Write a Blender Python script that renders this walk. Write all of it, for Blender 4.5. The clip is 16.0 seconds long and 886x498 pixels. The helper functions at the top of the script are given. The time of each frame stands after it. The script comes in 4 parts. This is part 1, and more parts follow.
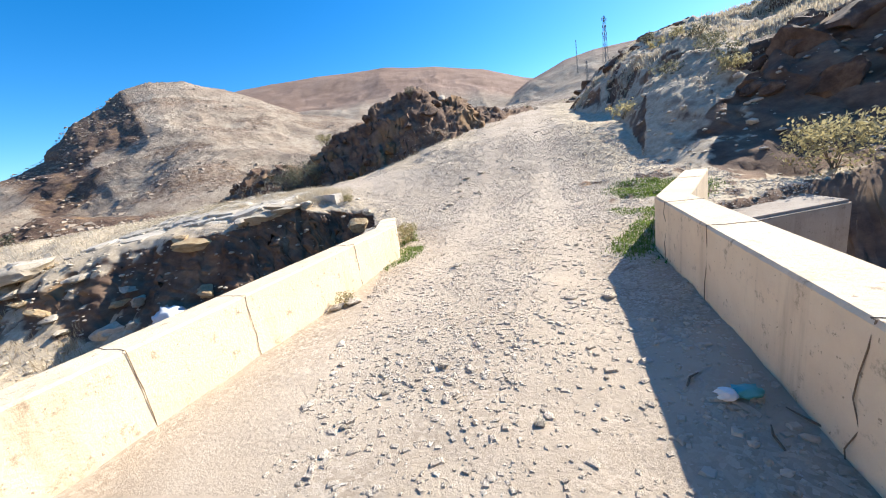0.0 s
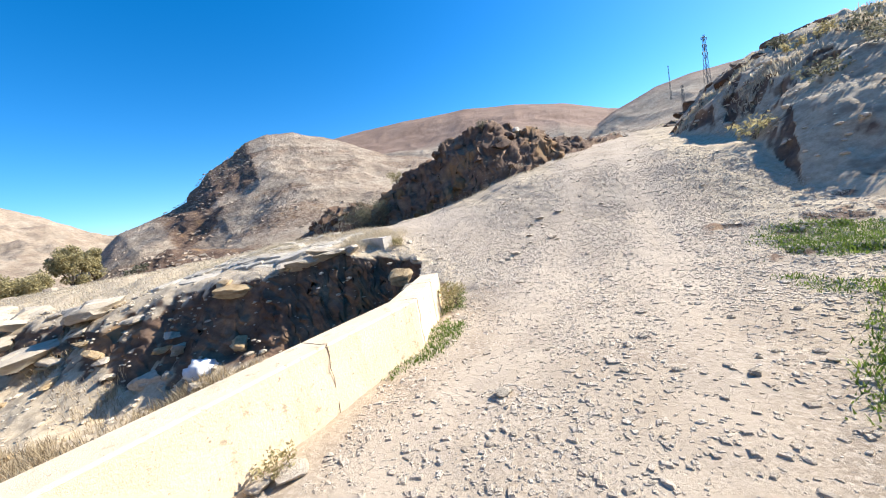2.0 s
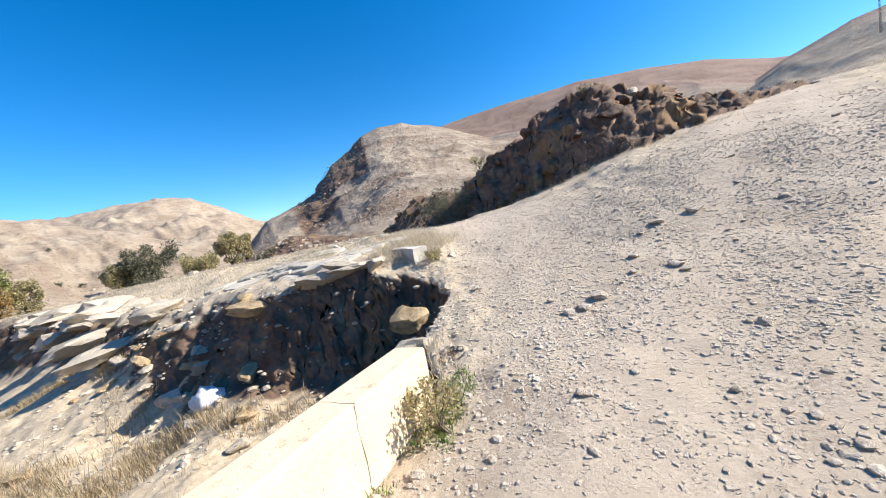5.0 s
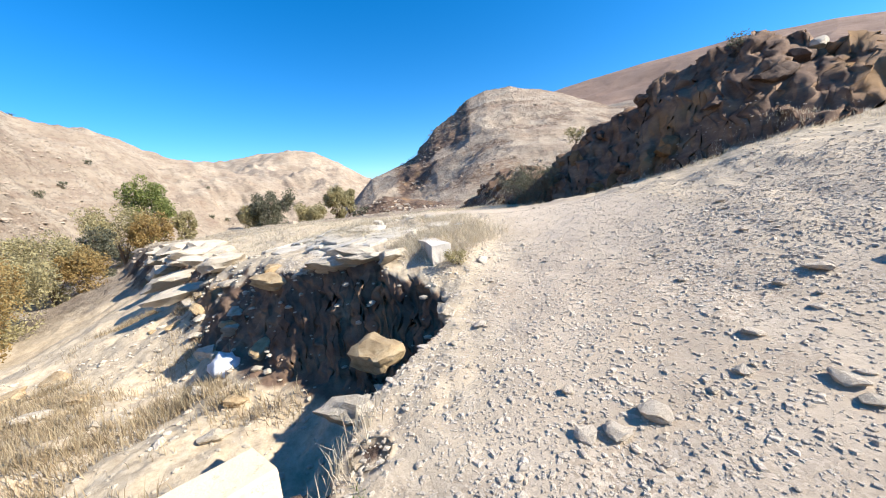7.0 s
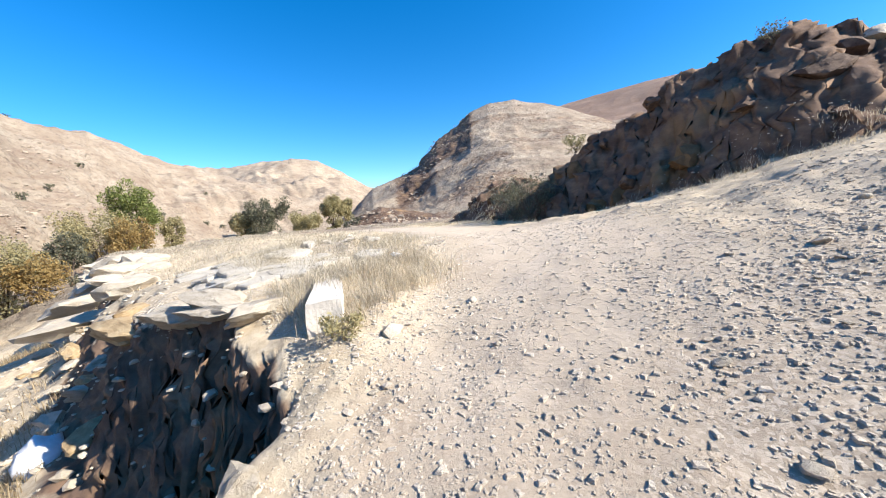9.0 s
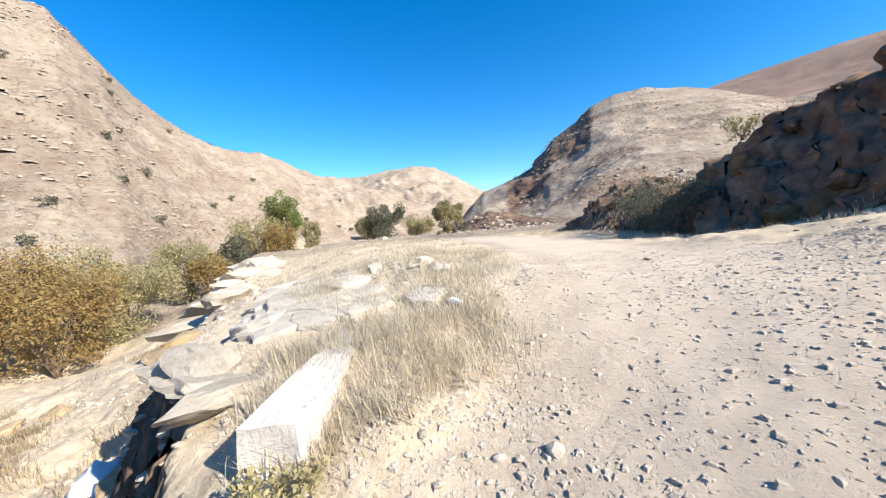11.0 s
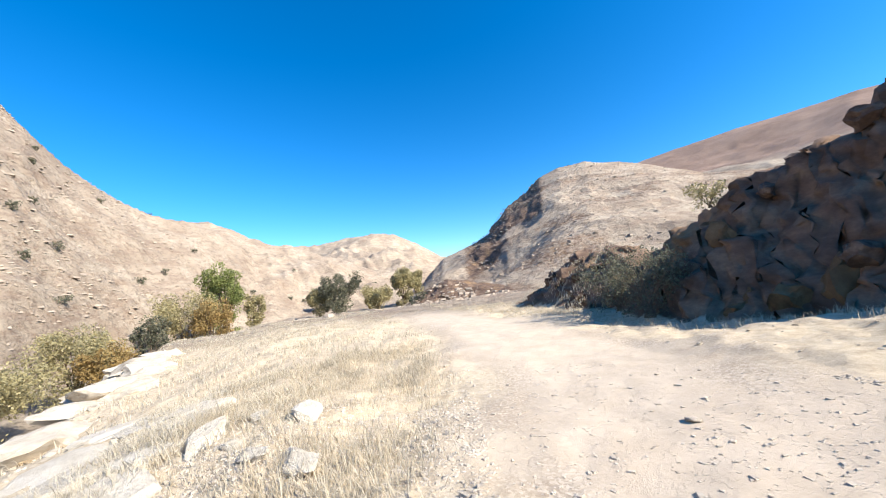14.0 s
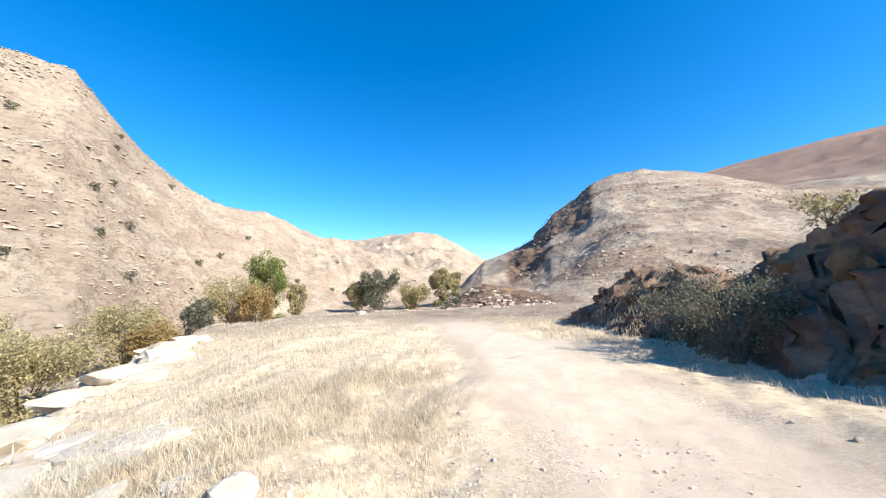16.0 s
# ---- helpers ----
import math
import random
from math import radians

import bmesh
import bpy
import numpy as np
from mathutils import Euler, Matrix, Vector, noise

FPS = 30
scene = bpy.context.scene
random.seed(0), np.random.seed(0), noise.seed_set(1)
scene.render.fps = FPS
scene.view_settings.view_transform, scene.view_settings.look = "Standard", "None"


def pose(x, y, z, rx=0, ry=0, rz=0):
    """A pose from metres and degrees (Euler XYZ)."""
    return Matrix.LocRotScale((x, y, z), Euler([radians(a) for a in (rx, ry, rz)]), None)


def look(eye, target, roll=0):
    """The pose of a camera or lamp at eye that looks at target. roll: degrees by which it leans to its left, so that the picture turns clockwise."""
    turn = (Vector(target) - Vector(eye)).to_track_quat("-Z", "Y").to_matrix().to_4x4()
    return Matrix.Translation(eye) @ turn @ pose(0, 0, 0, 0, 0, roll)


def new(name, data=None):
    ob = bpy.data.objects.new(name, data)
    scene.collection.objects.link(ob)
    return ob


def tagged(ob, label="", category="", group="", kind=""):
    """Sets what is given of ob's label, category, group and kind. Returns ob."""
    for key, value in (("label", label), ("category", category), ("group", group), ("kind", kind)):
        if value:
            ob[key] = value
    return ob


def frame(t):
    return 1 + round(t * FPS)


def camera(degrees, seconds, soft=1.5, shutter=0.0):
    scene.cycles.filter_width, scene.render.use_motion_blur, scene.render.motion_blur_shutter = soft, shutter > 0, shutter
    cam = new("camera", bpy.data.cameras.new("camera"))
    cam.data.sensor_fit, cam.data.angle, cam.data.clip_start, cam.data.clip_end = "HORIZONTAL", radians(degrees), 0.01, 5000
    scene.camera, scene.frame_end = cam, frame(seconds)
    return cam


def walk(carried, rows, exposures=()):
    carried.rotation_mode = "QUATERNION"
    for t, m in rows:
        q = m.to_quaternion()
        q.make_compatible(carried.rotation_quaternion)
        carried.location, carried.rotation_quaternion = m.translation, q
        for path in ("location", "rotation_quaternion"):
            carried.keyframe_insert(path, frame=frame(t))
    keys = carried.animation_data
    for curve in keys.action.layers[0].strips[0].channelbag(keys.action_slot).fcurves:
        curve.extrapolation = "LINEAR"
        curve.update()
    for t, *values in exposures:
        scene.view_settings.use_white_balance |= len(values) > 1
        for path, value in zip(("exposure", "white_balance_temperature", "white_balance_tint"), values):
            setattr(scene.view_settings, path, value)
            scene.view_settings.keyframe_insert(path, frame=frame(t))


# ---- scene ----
cam = camera(103.6, 16.0, soft=1.1)
PATH = [
    (0, (0.032, 0.027, 1.441), (-0.059, 1.971, 0.979), -9.4),
    (0.5, (0.109, 0.541, 1.435), (0.484, 2.44, 0.931), -7.2),
    (1, (0.076, 1.12, 1.481), (0.06, 3.095, 1.165), -7.7),
    (1.5, (0.032, 1.649, 1.504), (-0.344, 3.588, 1.186), -9.5),
    (2, (0.341, 2.253, 1.488), (-0.147, 4.182, 1.284), -9.9),
    (2.5, (0.632, 2.802, 1.533), (0.378, 4.768, 1.27), -6.3),
    (3, (0.876, 3.344, 1.501), (1.041, 5.316, 1.207), -5.0),
    (3.5, (0.932, 3.976, 1.501), (0.7, 5.946, 1.246), -8.5),
    (4, (0.795, 4.634, 1.459), (0.343, 6.545, 1.081), -5.4),
    (4.5, (0.673, 5.181, 1.533), (-0.114, 7.001, 1.275), -10.1),
    (6.8, (0.717, 7.67, 1.868), (-0.783, 8.955, 1.55), -3.9),
    (7, (0.672, 7.906, 1.861), (-0.787, 9.244, 1.575), -5.3),
    (7.5, (0.493, 8.652, 1.791), (-0.828, 10.13, 1.527), -3.4),
    (8, (0.244, 9.198, 1.819), (-1.152, 10.627, 1.735), 4.7),
    (8.2, (0.102, 9.489, 1.827), (-1.244, 10.954, 1.626), 0.5),
    (10.3, (-1.052, 11.645, 2.024), (-2.811, 12.592, 1.929), -9.5),
    (10.5, (-1.172, 11.769, 2.032), (-2.986, 12.604, 1.918), -9.4),
    (11, (-1.624, 12.112, 2.142), (-3.442, 12.93, 1.981), -4.1),
    (11.5, (-1.847, 12.541, 2.17), (-3.529, 13.623, 2.163), -9.1),
    (12, (-2.157, 12.886, 2.353), (-3.926, 13.819, 2.379), -7.8),
    (12.5, (-2.538, 13.161, 2.477), (-4.328, 14.051, 2.526), -6.5),
    (13, (-2.863, 13.481, 2.53), (-4.558, 14.54, 2.609), -7.9),
    (13.5, (-3.247, 13.766, 2.714), (-5.019, 14.687, 2.836), -5.5),
    (14, (-3.637, 13.971, 2.692), (-5.337, 15.006, 2.884), -5.8),
    (14.5, (-3.892, 14.096, 2.827), (-5.575, 15.168, 2.96), -7.4),
    (15, (-4.163, 14.483, 2.801), (-5.935, 15.378, 3.042), -10.5),
    (15.5, (-4.458, 14.739, 2.858), (-6.283, 15.545, 3.004), -4.5),
    (16, (-4.822, 14.982, 2.939), (-6.632, 15.806, 3.153), -1.2),
]
walk(cam, [(t, look(eye, target, roll)) for t, eye, target, roll in PATH], exposures=[(0, 0.97), (2.5, 0.97), (4.5, 0.86), (7, 0.98), (8, 1.04), (10.5, 1.0), (12.5, 1.06), (16, 1.14)])

# ---------------------------------------------------------------- light
SUN_AZ, SUN_EL = 58.0, 36.0          # clockwise from +y, degrees
world = bpy.data.worlds.new("world")
scene.world = world
world.use_nodes = True
wn = world.node_tree
sky = wn.nodes.new("ShaderNodeTexSky")
sky.sky_type = "NISHITA"
sky.sun_disc = False
sky.sun_elevation, sky.sun_rotation = radians(SUN_EL), radians(SUN_AZ)
sky.altitude, sky.air_density, sky.dust_density, sky.ozone_density = 1200, 1.0, 0.7, 4.0
hue = wn.nodes.new("ShaderNodeHueSaturation")
hue.inputs["Saturation"].default_value = 1.36
hue.inputs["Hue"].default_value = 0.500
wn.links.new(sky.outputs[0], hue.inputs["Color"])
wn.links.new(hue.outputs[0], wn.nodes["Background"].inputs[0])
wn.nodes["Background"].inputs[1].default_value = 0.125
sun = new("sun", bpy.data.lights.new("sun", "SUN"))
sun.data.energy, sun.data.angle, sun.data.color = 5.1, radians(0.5), (1.0, 0.94, 0.835)
sd = Vector((math.sin(radians(SUN_AZ)) * math.cos(radians(SUN_EL)), math.cos(radians(SUN_AZ)) * math.cos(radians(SUN_EL)), math.sin(radians(SUN_EL))))
sun.matrix_world = look(sd * 50, (0, 0, 0))


# ---------------------------------------------------------------- noise
def lattice(ix, iy, iz):
    n = (np.atleast_1d(ix).astype(np.int64) * 73856093) ^ (iy.astype(np.int64) * 19349663) ^ (iz.astype(np.int64) * 83492791)
    n = (n ^ (n >> 13)) * 1274126177
    n = (n ^ (n >> 16)) & 0xFFFFFF
    return (n / float(0xFFFFFF) * 2 - 1).reshape(np.shape(ix))


def vnoise(x, y, z=0.0):
    """Smooth value noise, -1 to 1."""
    x, y, z = np.broadcast_arrays(np.asarray(x, float), np.asarray(y, float), np.asarray(z, float))
    fx, fy, fz = np.floor(x), np.floor(y), np.floor(z)
    u, v, w = x - fx, y - fy, z - fz
    u, v, w = (a * a * a * (a * (a * 6 - 15) + 10) for a in (u, v, w))
    out = 0
    for dx in (0, 1):
        for dy in (0, 1):
            for dz in (0, 1):
                k = (u if dx else 1 - u) * (v if dy else 1 - v) * (w if dz else 1 - w)
                out = out + k * lattice(fx + dx, fy + dy, fz + dz)
    return out


def fbm(x, y, z=0.0, octaves=4, gain=0.5):
    total, amp = 0, 1.0
    for k in range(octaves):
        total = total + amp * vnoise(x * 2 ** k + 17.3 * k, y * 2 ** k - 9.1 * k, np.asarray(z) * 2 ** k + 3.7 * k)
        amp *= gain
    return total


def ridged(x, y, z=0.0, octaves=4, gain=0.5):
    total, amp = 0, 1.0
    for k in range(octaves):
        total = total + amp * (1 - 2 * np.abs(vnoise(x * 2 ** k + 31.7 * k, y * 2 ** k + 11.9 * k, np.asarray(z) * 2 ** k)))
        amp *= gain
    return total


def sstep(a, b, x):
    t = np.clip((x - a) / (b - a), 0, 1)
    return t * t * (3 - 2 * t)


# ---------------------------------------------------------------- the lie of the land
LEFT_WALL = [(-3.35, -1.3), (-1.0, 5.9), (-1.38, 8.35)]       # inner top edges of the parapets
RIGHT_WALL = [(0.56, -1.4), (2.38, 4.15), (4.15, 6.35)]
ROAD = [(-1.9, -6), (-0.45, 1.6), (0.75, 5.5), (1.6, 9), (2.7, 14), (4.4, 22), (6.4, 30), (10, 48), (16, 80), (22, 120)]
TRACK = [(1.6, 8), (0.3, 11), (-1.8, 14), (-4.6, 16.8), (-8.5, 19.2), (-14, 21.6), (-24, 24.5), (-40, 29), (-60, 34)]
CREST = [(-19.5, 31.6, 1.4), (-17.5, 30.8, 3.2), (-13.5, 29.6, 3.3), (-11.0, 28.7, 3.0), (-8.2, 27.5, 4.75), (-5.2, 27.0, 5.7), (-2.8, 26.8, 6.9),
         (-0.9, 27.0, 6.75), (0.7, 27.5, 6.2), (2.3, 28.7, 5.4), (4.1, 30.6, 4.8)]


def along(x, y, line):
    """Distance to a line of points, signed: positive to its left; and the third value of the points there."""
    best = np.full(np.shape(x), 1e9)
    side = np.zeros(np.shape(x))
    val = np.zeros(np.shape(x))
    for p, q in zip(line, line[1:]):
        dx, dy = q[0] - p[0], q[1] - p[1]
        t = np.clip(((x - p[0]) * dx + (y - p[1]) * dy) / (dx * dx + dy * dy), 0, 1)
        ex, ey = x - p[0] - t * dx, y - p[1] - t * dy
        d = np.hypot(ex, ey)
        near = d < best
        best = np.where(near, d, best)
        side = np.where(near, np.sign(dx * ey - dy * ex), side)
        if len(p) > 2:
            val = np.where(near, p[2] + t * (q[2] - p[2]), val)
    return best * side, val


def bearing(x, y, c):
    return np.hypot(x - c[0], y - c[1]), np.degrees(np.arctan2(x - c[0], y - c[1]))


def hill(x, y, z0, c, table, foot, top, power=1.25, fall=0.25, rough=0.0, scale=30.0, lumps=0.5):
    """A hill whose skyline has the given heights (degrees) by bearing, as it stands around c."""
    r, az = bearing(x, y, c)
    az = np.where(az > 130, az - 360, az)
    azs, els = [a for a, _ in table], [e for _, e in table]
    el = np.interp(az, azs, els)
    foot = np.interp(az, *foot) if isinstance(foot, tuple) else foot
    top = np.interp(az, *top) if isinstance(top, tuple) else top
    t = np.clip((r - foot) / (top - foot), 0, 1)
    crest = c[2] + top * np.tan(np.radians(el))
    n = rough * (ridged(x / scale, y / scale, 0.5, 5, 0.5) - 0.3) * sstep(0, 0.25, t) * (1 - 0.8 * sstep(0.6, 1, t)) * np.clip((crest - z0) / (5 * rough + 0.1), 0, 1)
    tall = np.clip((crest - z0) / 20, 0, 1) * sstep(0, 0.15, t)
    n = n + lumps * tall * (0.012 * top * 0.55 * fbm(x / (0.05 * top), y / (0.05 * top), 3.0, 4, 0.6) + 0.004 * top * ridged(x / (0.018 * top), y / (0.018 * top), 1.0, 3))
    z = z0 + (crest - z0) * t ** power + n
    ok = (t > 0) & (az >= azs[0]) & (az <= azs[-1])
    return np.where(ok, z - np.clip(r - top, 0, None) * fall, -1e3)


EYE = (-2.0, 12.0, 2.2)
BRIDGE = (0.2, 1.0, 1.45)
T_NEARSLOPE = [(-165, 8), (-150, 18), (-130, 24), (-119, 24.5), (-111.5, 24.3), (-108.5, 20.9), (-104.5, 16.6), (-98, 12.1), (-93, 11.2), (-88, 8), (-84, 3), (-80, -3)]
T_MIDSLOPE = [(-105, 4), (-98, 11), (-92, 11.4), (-85, 8.6), (-81, 7.6), (-74, 5), (-66, 1), (-60, -3)]
T_FARSLOPE = [(-100, 4), (-90, 6.8), (-83, 8.1), (-78, 7.7), (-74, 8.2), (-70, 9.0), (-66.5, 8.6), (-63, 6.8), (-59, 4.2), (-54, 3), (-48, 1), (-40, -2)]
T_HILL = [(-66, -2), (-62, 0.5), (-58.5, 4.0), (-54, 5.6), (-51, 7.3), (-48, 10.8), (-45, 12.6), (-42, 14.7), (-39, 15.6), (-35, 15.7), (-31, 14.8), (-27, 13.4), (-21, 10.8), (-15, 9.6), (-9, 8.0), (0, 6), (12, 4)]
T_BROWN = [(-60, 2), (-52, 5), (-45, 9.5), (-33, 13.3), (-27, 14.2), (-17, 15.2), (-7, 15.3), (1, 14.4), (8, 12.8), (14, 10.5), (20, 9), (30, 7), (60, 5)]
T_BEHIND = [(0, 2), (14, 9.8), (19, 11.3), (23, 11.7), (27, 11.5), (40, 11), (60, 7), (80, 7), (110, 9), (130, 9)]
T_BEHIND2 = [(-230, 9), (-200, 9), (-170, 9), (-150, 8), (-140, 2)]
T_EAST = [(15, -8), (18.5, 2), (19.3, 4.4), (20.5, 6.2), (24, 9.6), (28, 11.1), (30, 11.2), (33.6, 12), (37, 11.6), (40, 10.9), (44, 11.9), (48, 12.1), (53, 10.2), (59, 8), (62, 6.3), (80, 5), (110, 4), (130, 2)]
T_CRAG = [(38, -4), (41, 1), (43, 7.5), (46, 8.6), (51, 8.0), (56, 7.4), (60, 6), (63, 3), (70, 2), (90, 0)]
T_KNOLL = [(-70, -6), (-68, -4), (-65, -2.6), (-62, -0.4), (-58, 0.9), (-55, 0.6), (-52, -0.2), (-48, -1.0), (-45, -3), (-42, -6)]


def meadow(x, y):
    """The ground without gully, hills or rocks."""
    z = 1.1 * sstep(7.5, 16.5, y)
    z = z - 0.45 * sstep(8, 32, -x) * sstep(10, 14, y) - 3.2 * sstep(36, 60, -x) * (1 - sstep(45, 90, y))
    w = sstep(-8.5, 3, x)
    up = np.clip(y - 12.5, 0, None)
    up = 0.2 * np.minimum(up, 18) + 0.13 * np.clip(up - 18, 0, 95)
    z = z + w * up
    z = z + 0.42 * sstep(-13, -8, x) * sstep(-2.9, -5.6, x) * sstep(9.6, 11.2, y) * sstep(17.5, 12.5, y)
    z = z - 0.12 * sstep(1.2, 0.2, np.abs(x + 1.1)) * sstep(6, 7.5, y) * sstep(9, 7.8, y)
    return z


def edge(x):
    """The lip of the hollow and, further west, of the valley."""
    return np.interp(x, [-60, -32, -14, -10, -8.8, -8.0, -7.0, -6.1, -5.2, -4.0, -2.9, -2.4, -2.15, -1.7, -1.2], [9.0, 10, 11.0, 11.0, 10.7, 10.35, 10.45, 10.75, 11.35, 11.5, 11.1, 10.6, 9.2, 8.75, 8.3])


def lay(x, y):
    """Height of the ground and how rocky it is."""
    x, y = np.asarray(x, float), np.asarray(y, float)
    z = meadow(x, y)
    rock = np.zeros(np.shape(x))
    # the gully west of the bridge, opening into the valley
    wild = sstep(-0.9, -2.2, x)
    bank = edge(x) + wild * (0.22 * fbm(x * 1.1, y * 0.3, 1.0, 3) + 0.12 * ridged(x * 2.3, y * 0.6, 2.0, 2))
    lw, _ = along(x, y, LEFT_WALL)
    run = np.interp(x, [-16, -12, -10, -8.8, -8], [8.0, 5.0, 3.2, 1.8, 1.0])
    floor = np.interp(x, [-70, -45, -25, -12, -9, -7, -4, -1.5], [-4.2, -4.2, -4.0, -2.3, -1.9, -1.8, -1.9, -1.9])
    south = np.interp(x, [-30, -10, -3], [-24, -11, -4])
    inside = sstep(0.5, 0.95, np.where(y < 8.4, lw, 5)) * sstep(south - 5, south, y) * sstep(-1.2, -1.6, x)
    back = bank - y
    m = (0.66 * sstep(-0.05, 1, back / run) + 0.34 * sstep(0.3, 2.4, back)) * inside
    z = z + (floor - z) * m + 0.22 * fbm(x * 0.35, y * 0.35, 2.0, 4) * m
    rock = np.maximum(rock, 0.7 * sstep(-0.03, 0.12, back) * sstep(1.7, 0.9, back) * inside * sstep(-9.0, -8.2, x))
    # the gully east of it
    rw, _ = along(x, y, RIGHT_WALL)
    m = sstep(-0.45, -0.9, np.where(y < 6.2, rw, -5)) * sstep(6.3, 5.2, y - 0.25 * (x - 4)) * sstep(-6, -3, y) * sstep(1.0, 1.6, x) * sstep(16, 9, x)
    z = z + (-1.9 - z) * m
    soft = 1 - np.clip(np.maximum(sstep(2.6, 1.6, np.abs(along(x, y, ROAD)[0])), sstep(2.3, 1.4, np.abs(along(x, y, TRACK)[0]))), 0, 1)
    z = z + (0.10 * fbm(x * 0.5, y * 0.5, 3.0, 4) * (0.25 + soft) + 0.02 * fbm(x * 3.0, y * 3.0, 4.0, 3) * (0.5 + soft))
    z = z + 0.10 * sstep(0.7, 0.1, rw) * sstep(-0.5, 0.0, rw) * sstep(6.5, 5.5, y)
    # outcrop between the two roads
    d, top = along(x, y, CREST)
    jag = 0.55 * ridged(x * 0.33, y * 0.33, 0.0, 4, 0.6)
    width = 2.6 + 0.18 * top + 0.35 * fbm(x * 0.6, y * 0.6, 7.0, 3)
    low = meadow(x, y)
    face = np.where(d < 0, top + jag * 0.7 - (np.clip(-d, 0, None) / width) ** 1.15 * (top - low + 0.4), top + jag * 0.5 - np.clip(d, 0, None) * 0.22)
    face = np.where(d < -1.4 * width, -1e3, face)
    ends = np.minimum(np.hypot(x - CREST[-1][0], y - CREST[-1][1]), np.hypot(x - CREST[0][0], y - CREST[0][1]))
    face = face - 2.2 * sstep(1.8, 0.0, ends) * 0.5
    face = np.where(np.abs(d) < 14, face, -1e3)
    rock = np.where((face > z) & (d < 1.2), 1.0, rock)
    z = np.maximum(z, face)
    # hills
    for who, table, foot, far, power, fall, rough, scale, stony, lumps in (
            (EYE, T_NEARSLOPE, ([-165, -108, -98, -90, -80], [42, 45, 68, 88, 95]), ([-165, -108, -98, -80], [112, 112, 130, 140]), 1.05, 0.3, 2.8, 26, 0.12, 0.42), (EYE, T_MIDSLOPE, 112, 200, 1.1, 0.3, 5.0, 40, 0.2, 0.5),
            (EYE, T_FARSLOPE, 170, 380, 1.1, 0.25, 8.0, 70, 0.15, 0.4), (EYE, T_HILL, 48, 165, 1.15, 0.1, 1.8, 34, 0.1, 0.14),
            (EYE, T_BROWN, 150, 430, 1.0, 0.02, 4.0, 110, 0.0, 0.03), (BRIDGE, T_BEHIND, 130, 300, 1.0, 0.02, 3.0, 70, 0.0, 0.03),
            (BRIDGE, T_BEHIND2, 60, 220, 1.0, 0.1, 6.0, 70, 0.1, 0.3), (EYE, T_KNOLL, 50, 60, 0.8, 0.5, 1.6, 7, 0.9, 0.5),
            (BRIDGE, T_EAST, ([17, 20, 25, 30, 38, 60, 130], [24, 24, 20, 13, 11, 10, 9]), ([17, 20, 24, 30, 130], [30, 32, 38, 46, 48]), 1.05, 0.2, 0.8, 6, 0.25, 0.7),
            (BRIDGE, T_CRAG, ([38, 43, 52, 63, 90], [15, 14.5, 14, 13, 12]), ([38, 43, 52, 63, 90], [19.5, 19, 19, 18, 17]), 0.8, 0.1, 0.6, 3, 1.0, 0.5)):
        h = hill(x, y, np.minimum(z, 3.0), who, table, foot, far, power, fall, rough, scale, lumps)
        more = stony
        if table is T_HILL:
            r, az = bearing(x, y, EYE)
            under = np.interp(az, [a for a, _ in table], [e for _, e in table]) - np.degrees(np.arctan2(h - EYE[2], r))
            # west cliff: rock band by bearing, also puts the face's shade into the colour
            more = stony + 0.75 * sstep(-56, -53, az) * sstep(-40, -44, az) * sstep(5.5, 3.0, under + 1.2 * fbm(x * 0.08, y * 0.08, 4.0, 3)) + 0.3 * sstep(0.25, 0.5, fbm(x * 0.05, y * 0.05, h * 0.25, 3))
        rock = np.where(h > z, more, rock)
        z = np.maximum(z, h)
    return z, rock


def ground_z(x, y):
    return float(lay(np.array([x]), np.array([y]))[0][0])


# ---------------------------------------------------------------- materials
def material(name, build, rough=0.9, metal=0.0):
    m = bpy.data.materials.new(name)
    m.use_nodes = True
    t = m.node_tree
    b = t.nodes["Principled BSDF"]
    b.inputs["Roughness"].default_value, b.inputs["Metallic"].default_value = rough, metal
    b.inputs["Specular IOR Level"].default_value = 0.25
    build(t, b)
    return m


def node(t, kind, **values):
    n = t.nodes.new(kind)
    for k, v in values.items():
        n.inputs[k.replace("_", " ")].default_value = v
    return n


def where(t):
    return t.nodes.new("ShaderNodeTexCoord").outputs["Object"]


def spots(t, scale, detail=6.0, rough=0.6, vec=None, stretch=None):
    vec = vec or t.nodes.new("ShaderNodeNewGeometry").outputs["Position"]
    if stretch:
        mp = t.nodes.new("ShaderNodeMapping")
        mp.inputs["Scale"].default_value = stretch
        t.links.new(vec, mp.inputs["Vector"])
        vec = mp.outputs[0]
    n = node(t, "ShaderNodeTexNoise", Scale=scale, Detail=detail, Roughness=rough)
    t.links.new(vec, n.inputs["Vector"])
    return n.outputs["Fac"]


def ramp(t, fac, *stops):
    r = t.nodes.new("ShaderNodeValToRGB")
    e = r.color_ramp.elements
    while len(e) < len(stops):
        e.new(0.5)
    for k, (p, c) in zip(e, stops):
        k.position = p
        k.color = (*c, 1) if isinstance(c, tuple) else (c, c, c, 1)
    t.links.new(fac, r.inputs[0])
    return r.outputs[0]


def mix(t, fac, a, b, kind="MIX"):
    n = t.nodes.new("ShaderNodeMix")
    n.data_type, n.blend_type = "RGBA", kind
    for i, v in ((0, fac), (6, a), (7, b)):
        if isinstance(v, (int, float)):
            n.inputs[i].default_value = v
        elif isinstance(v, tuple):
            n.inputs[i].default_value = (*v, 1)
        else:
            t.links.new(v, n.inputs[i])
    return n.outputs[2]


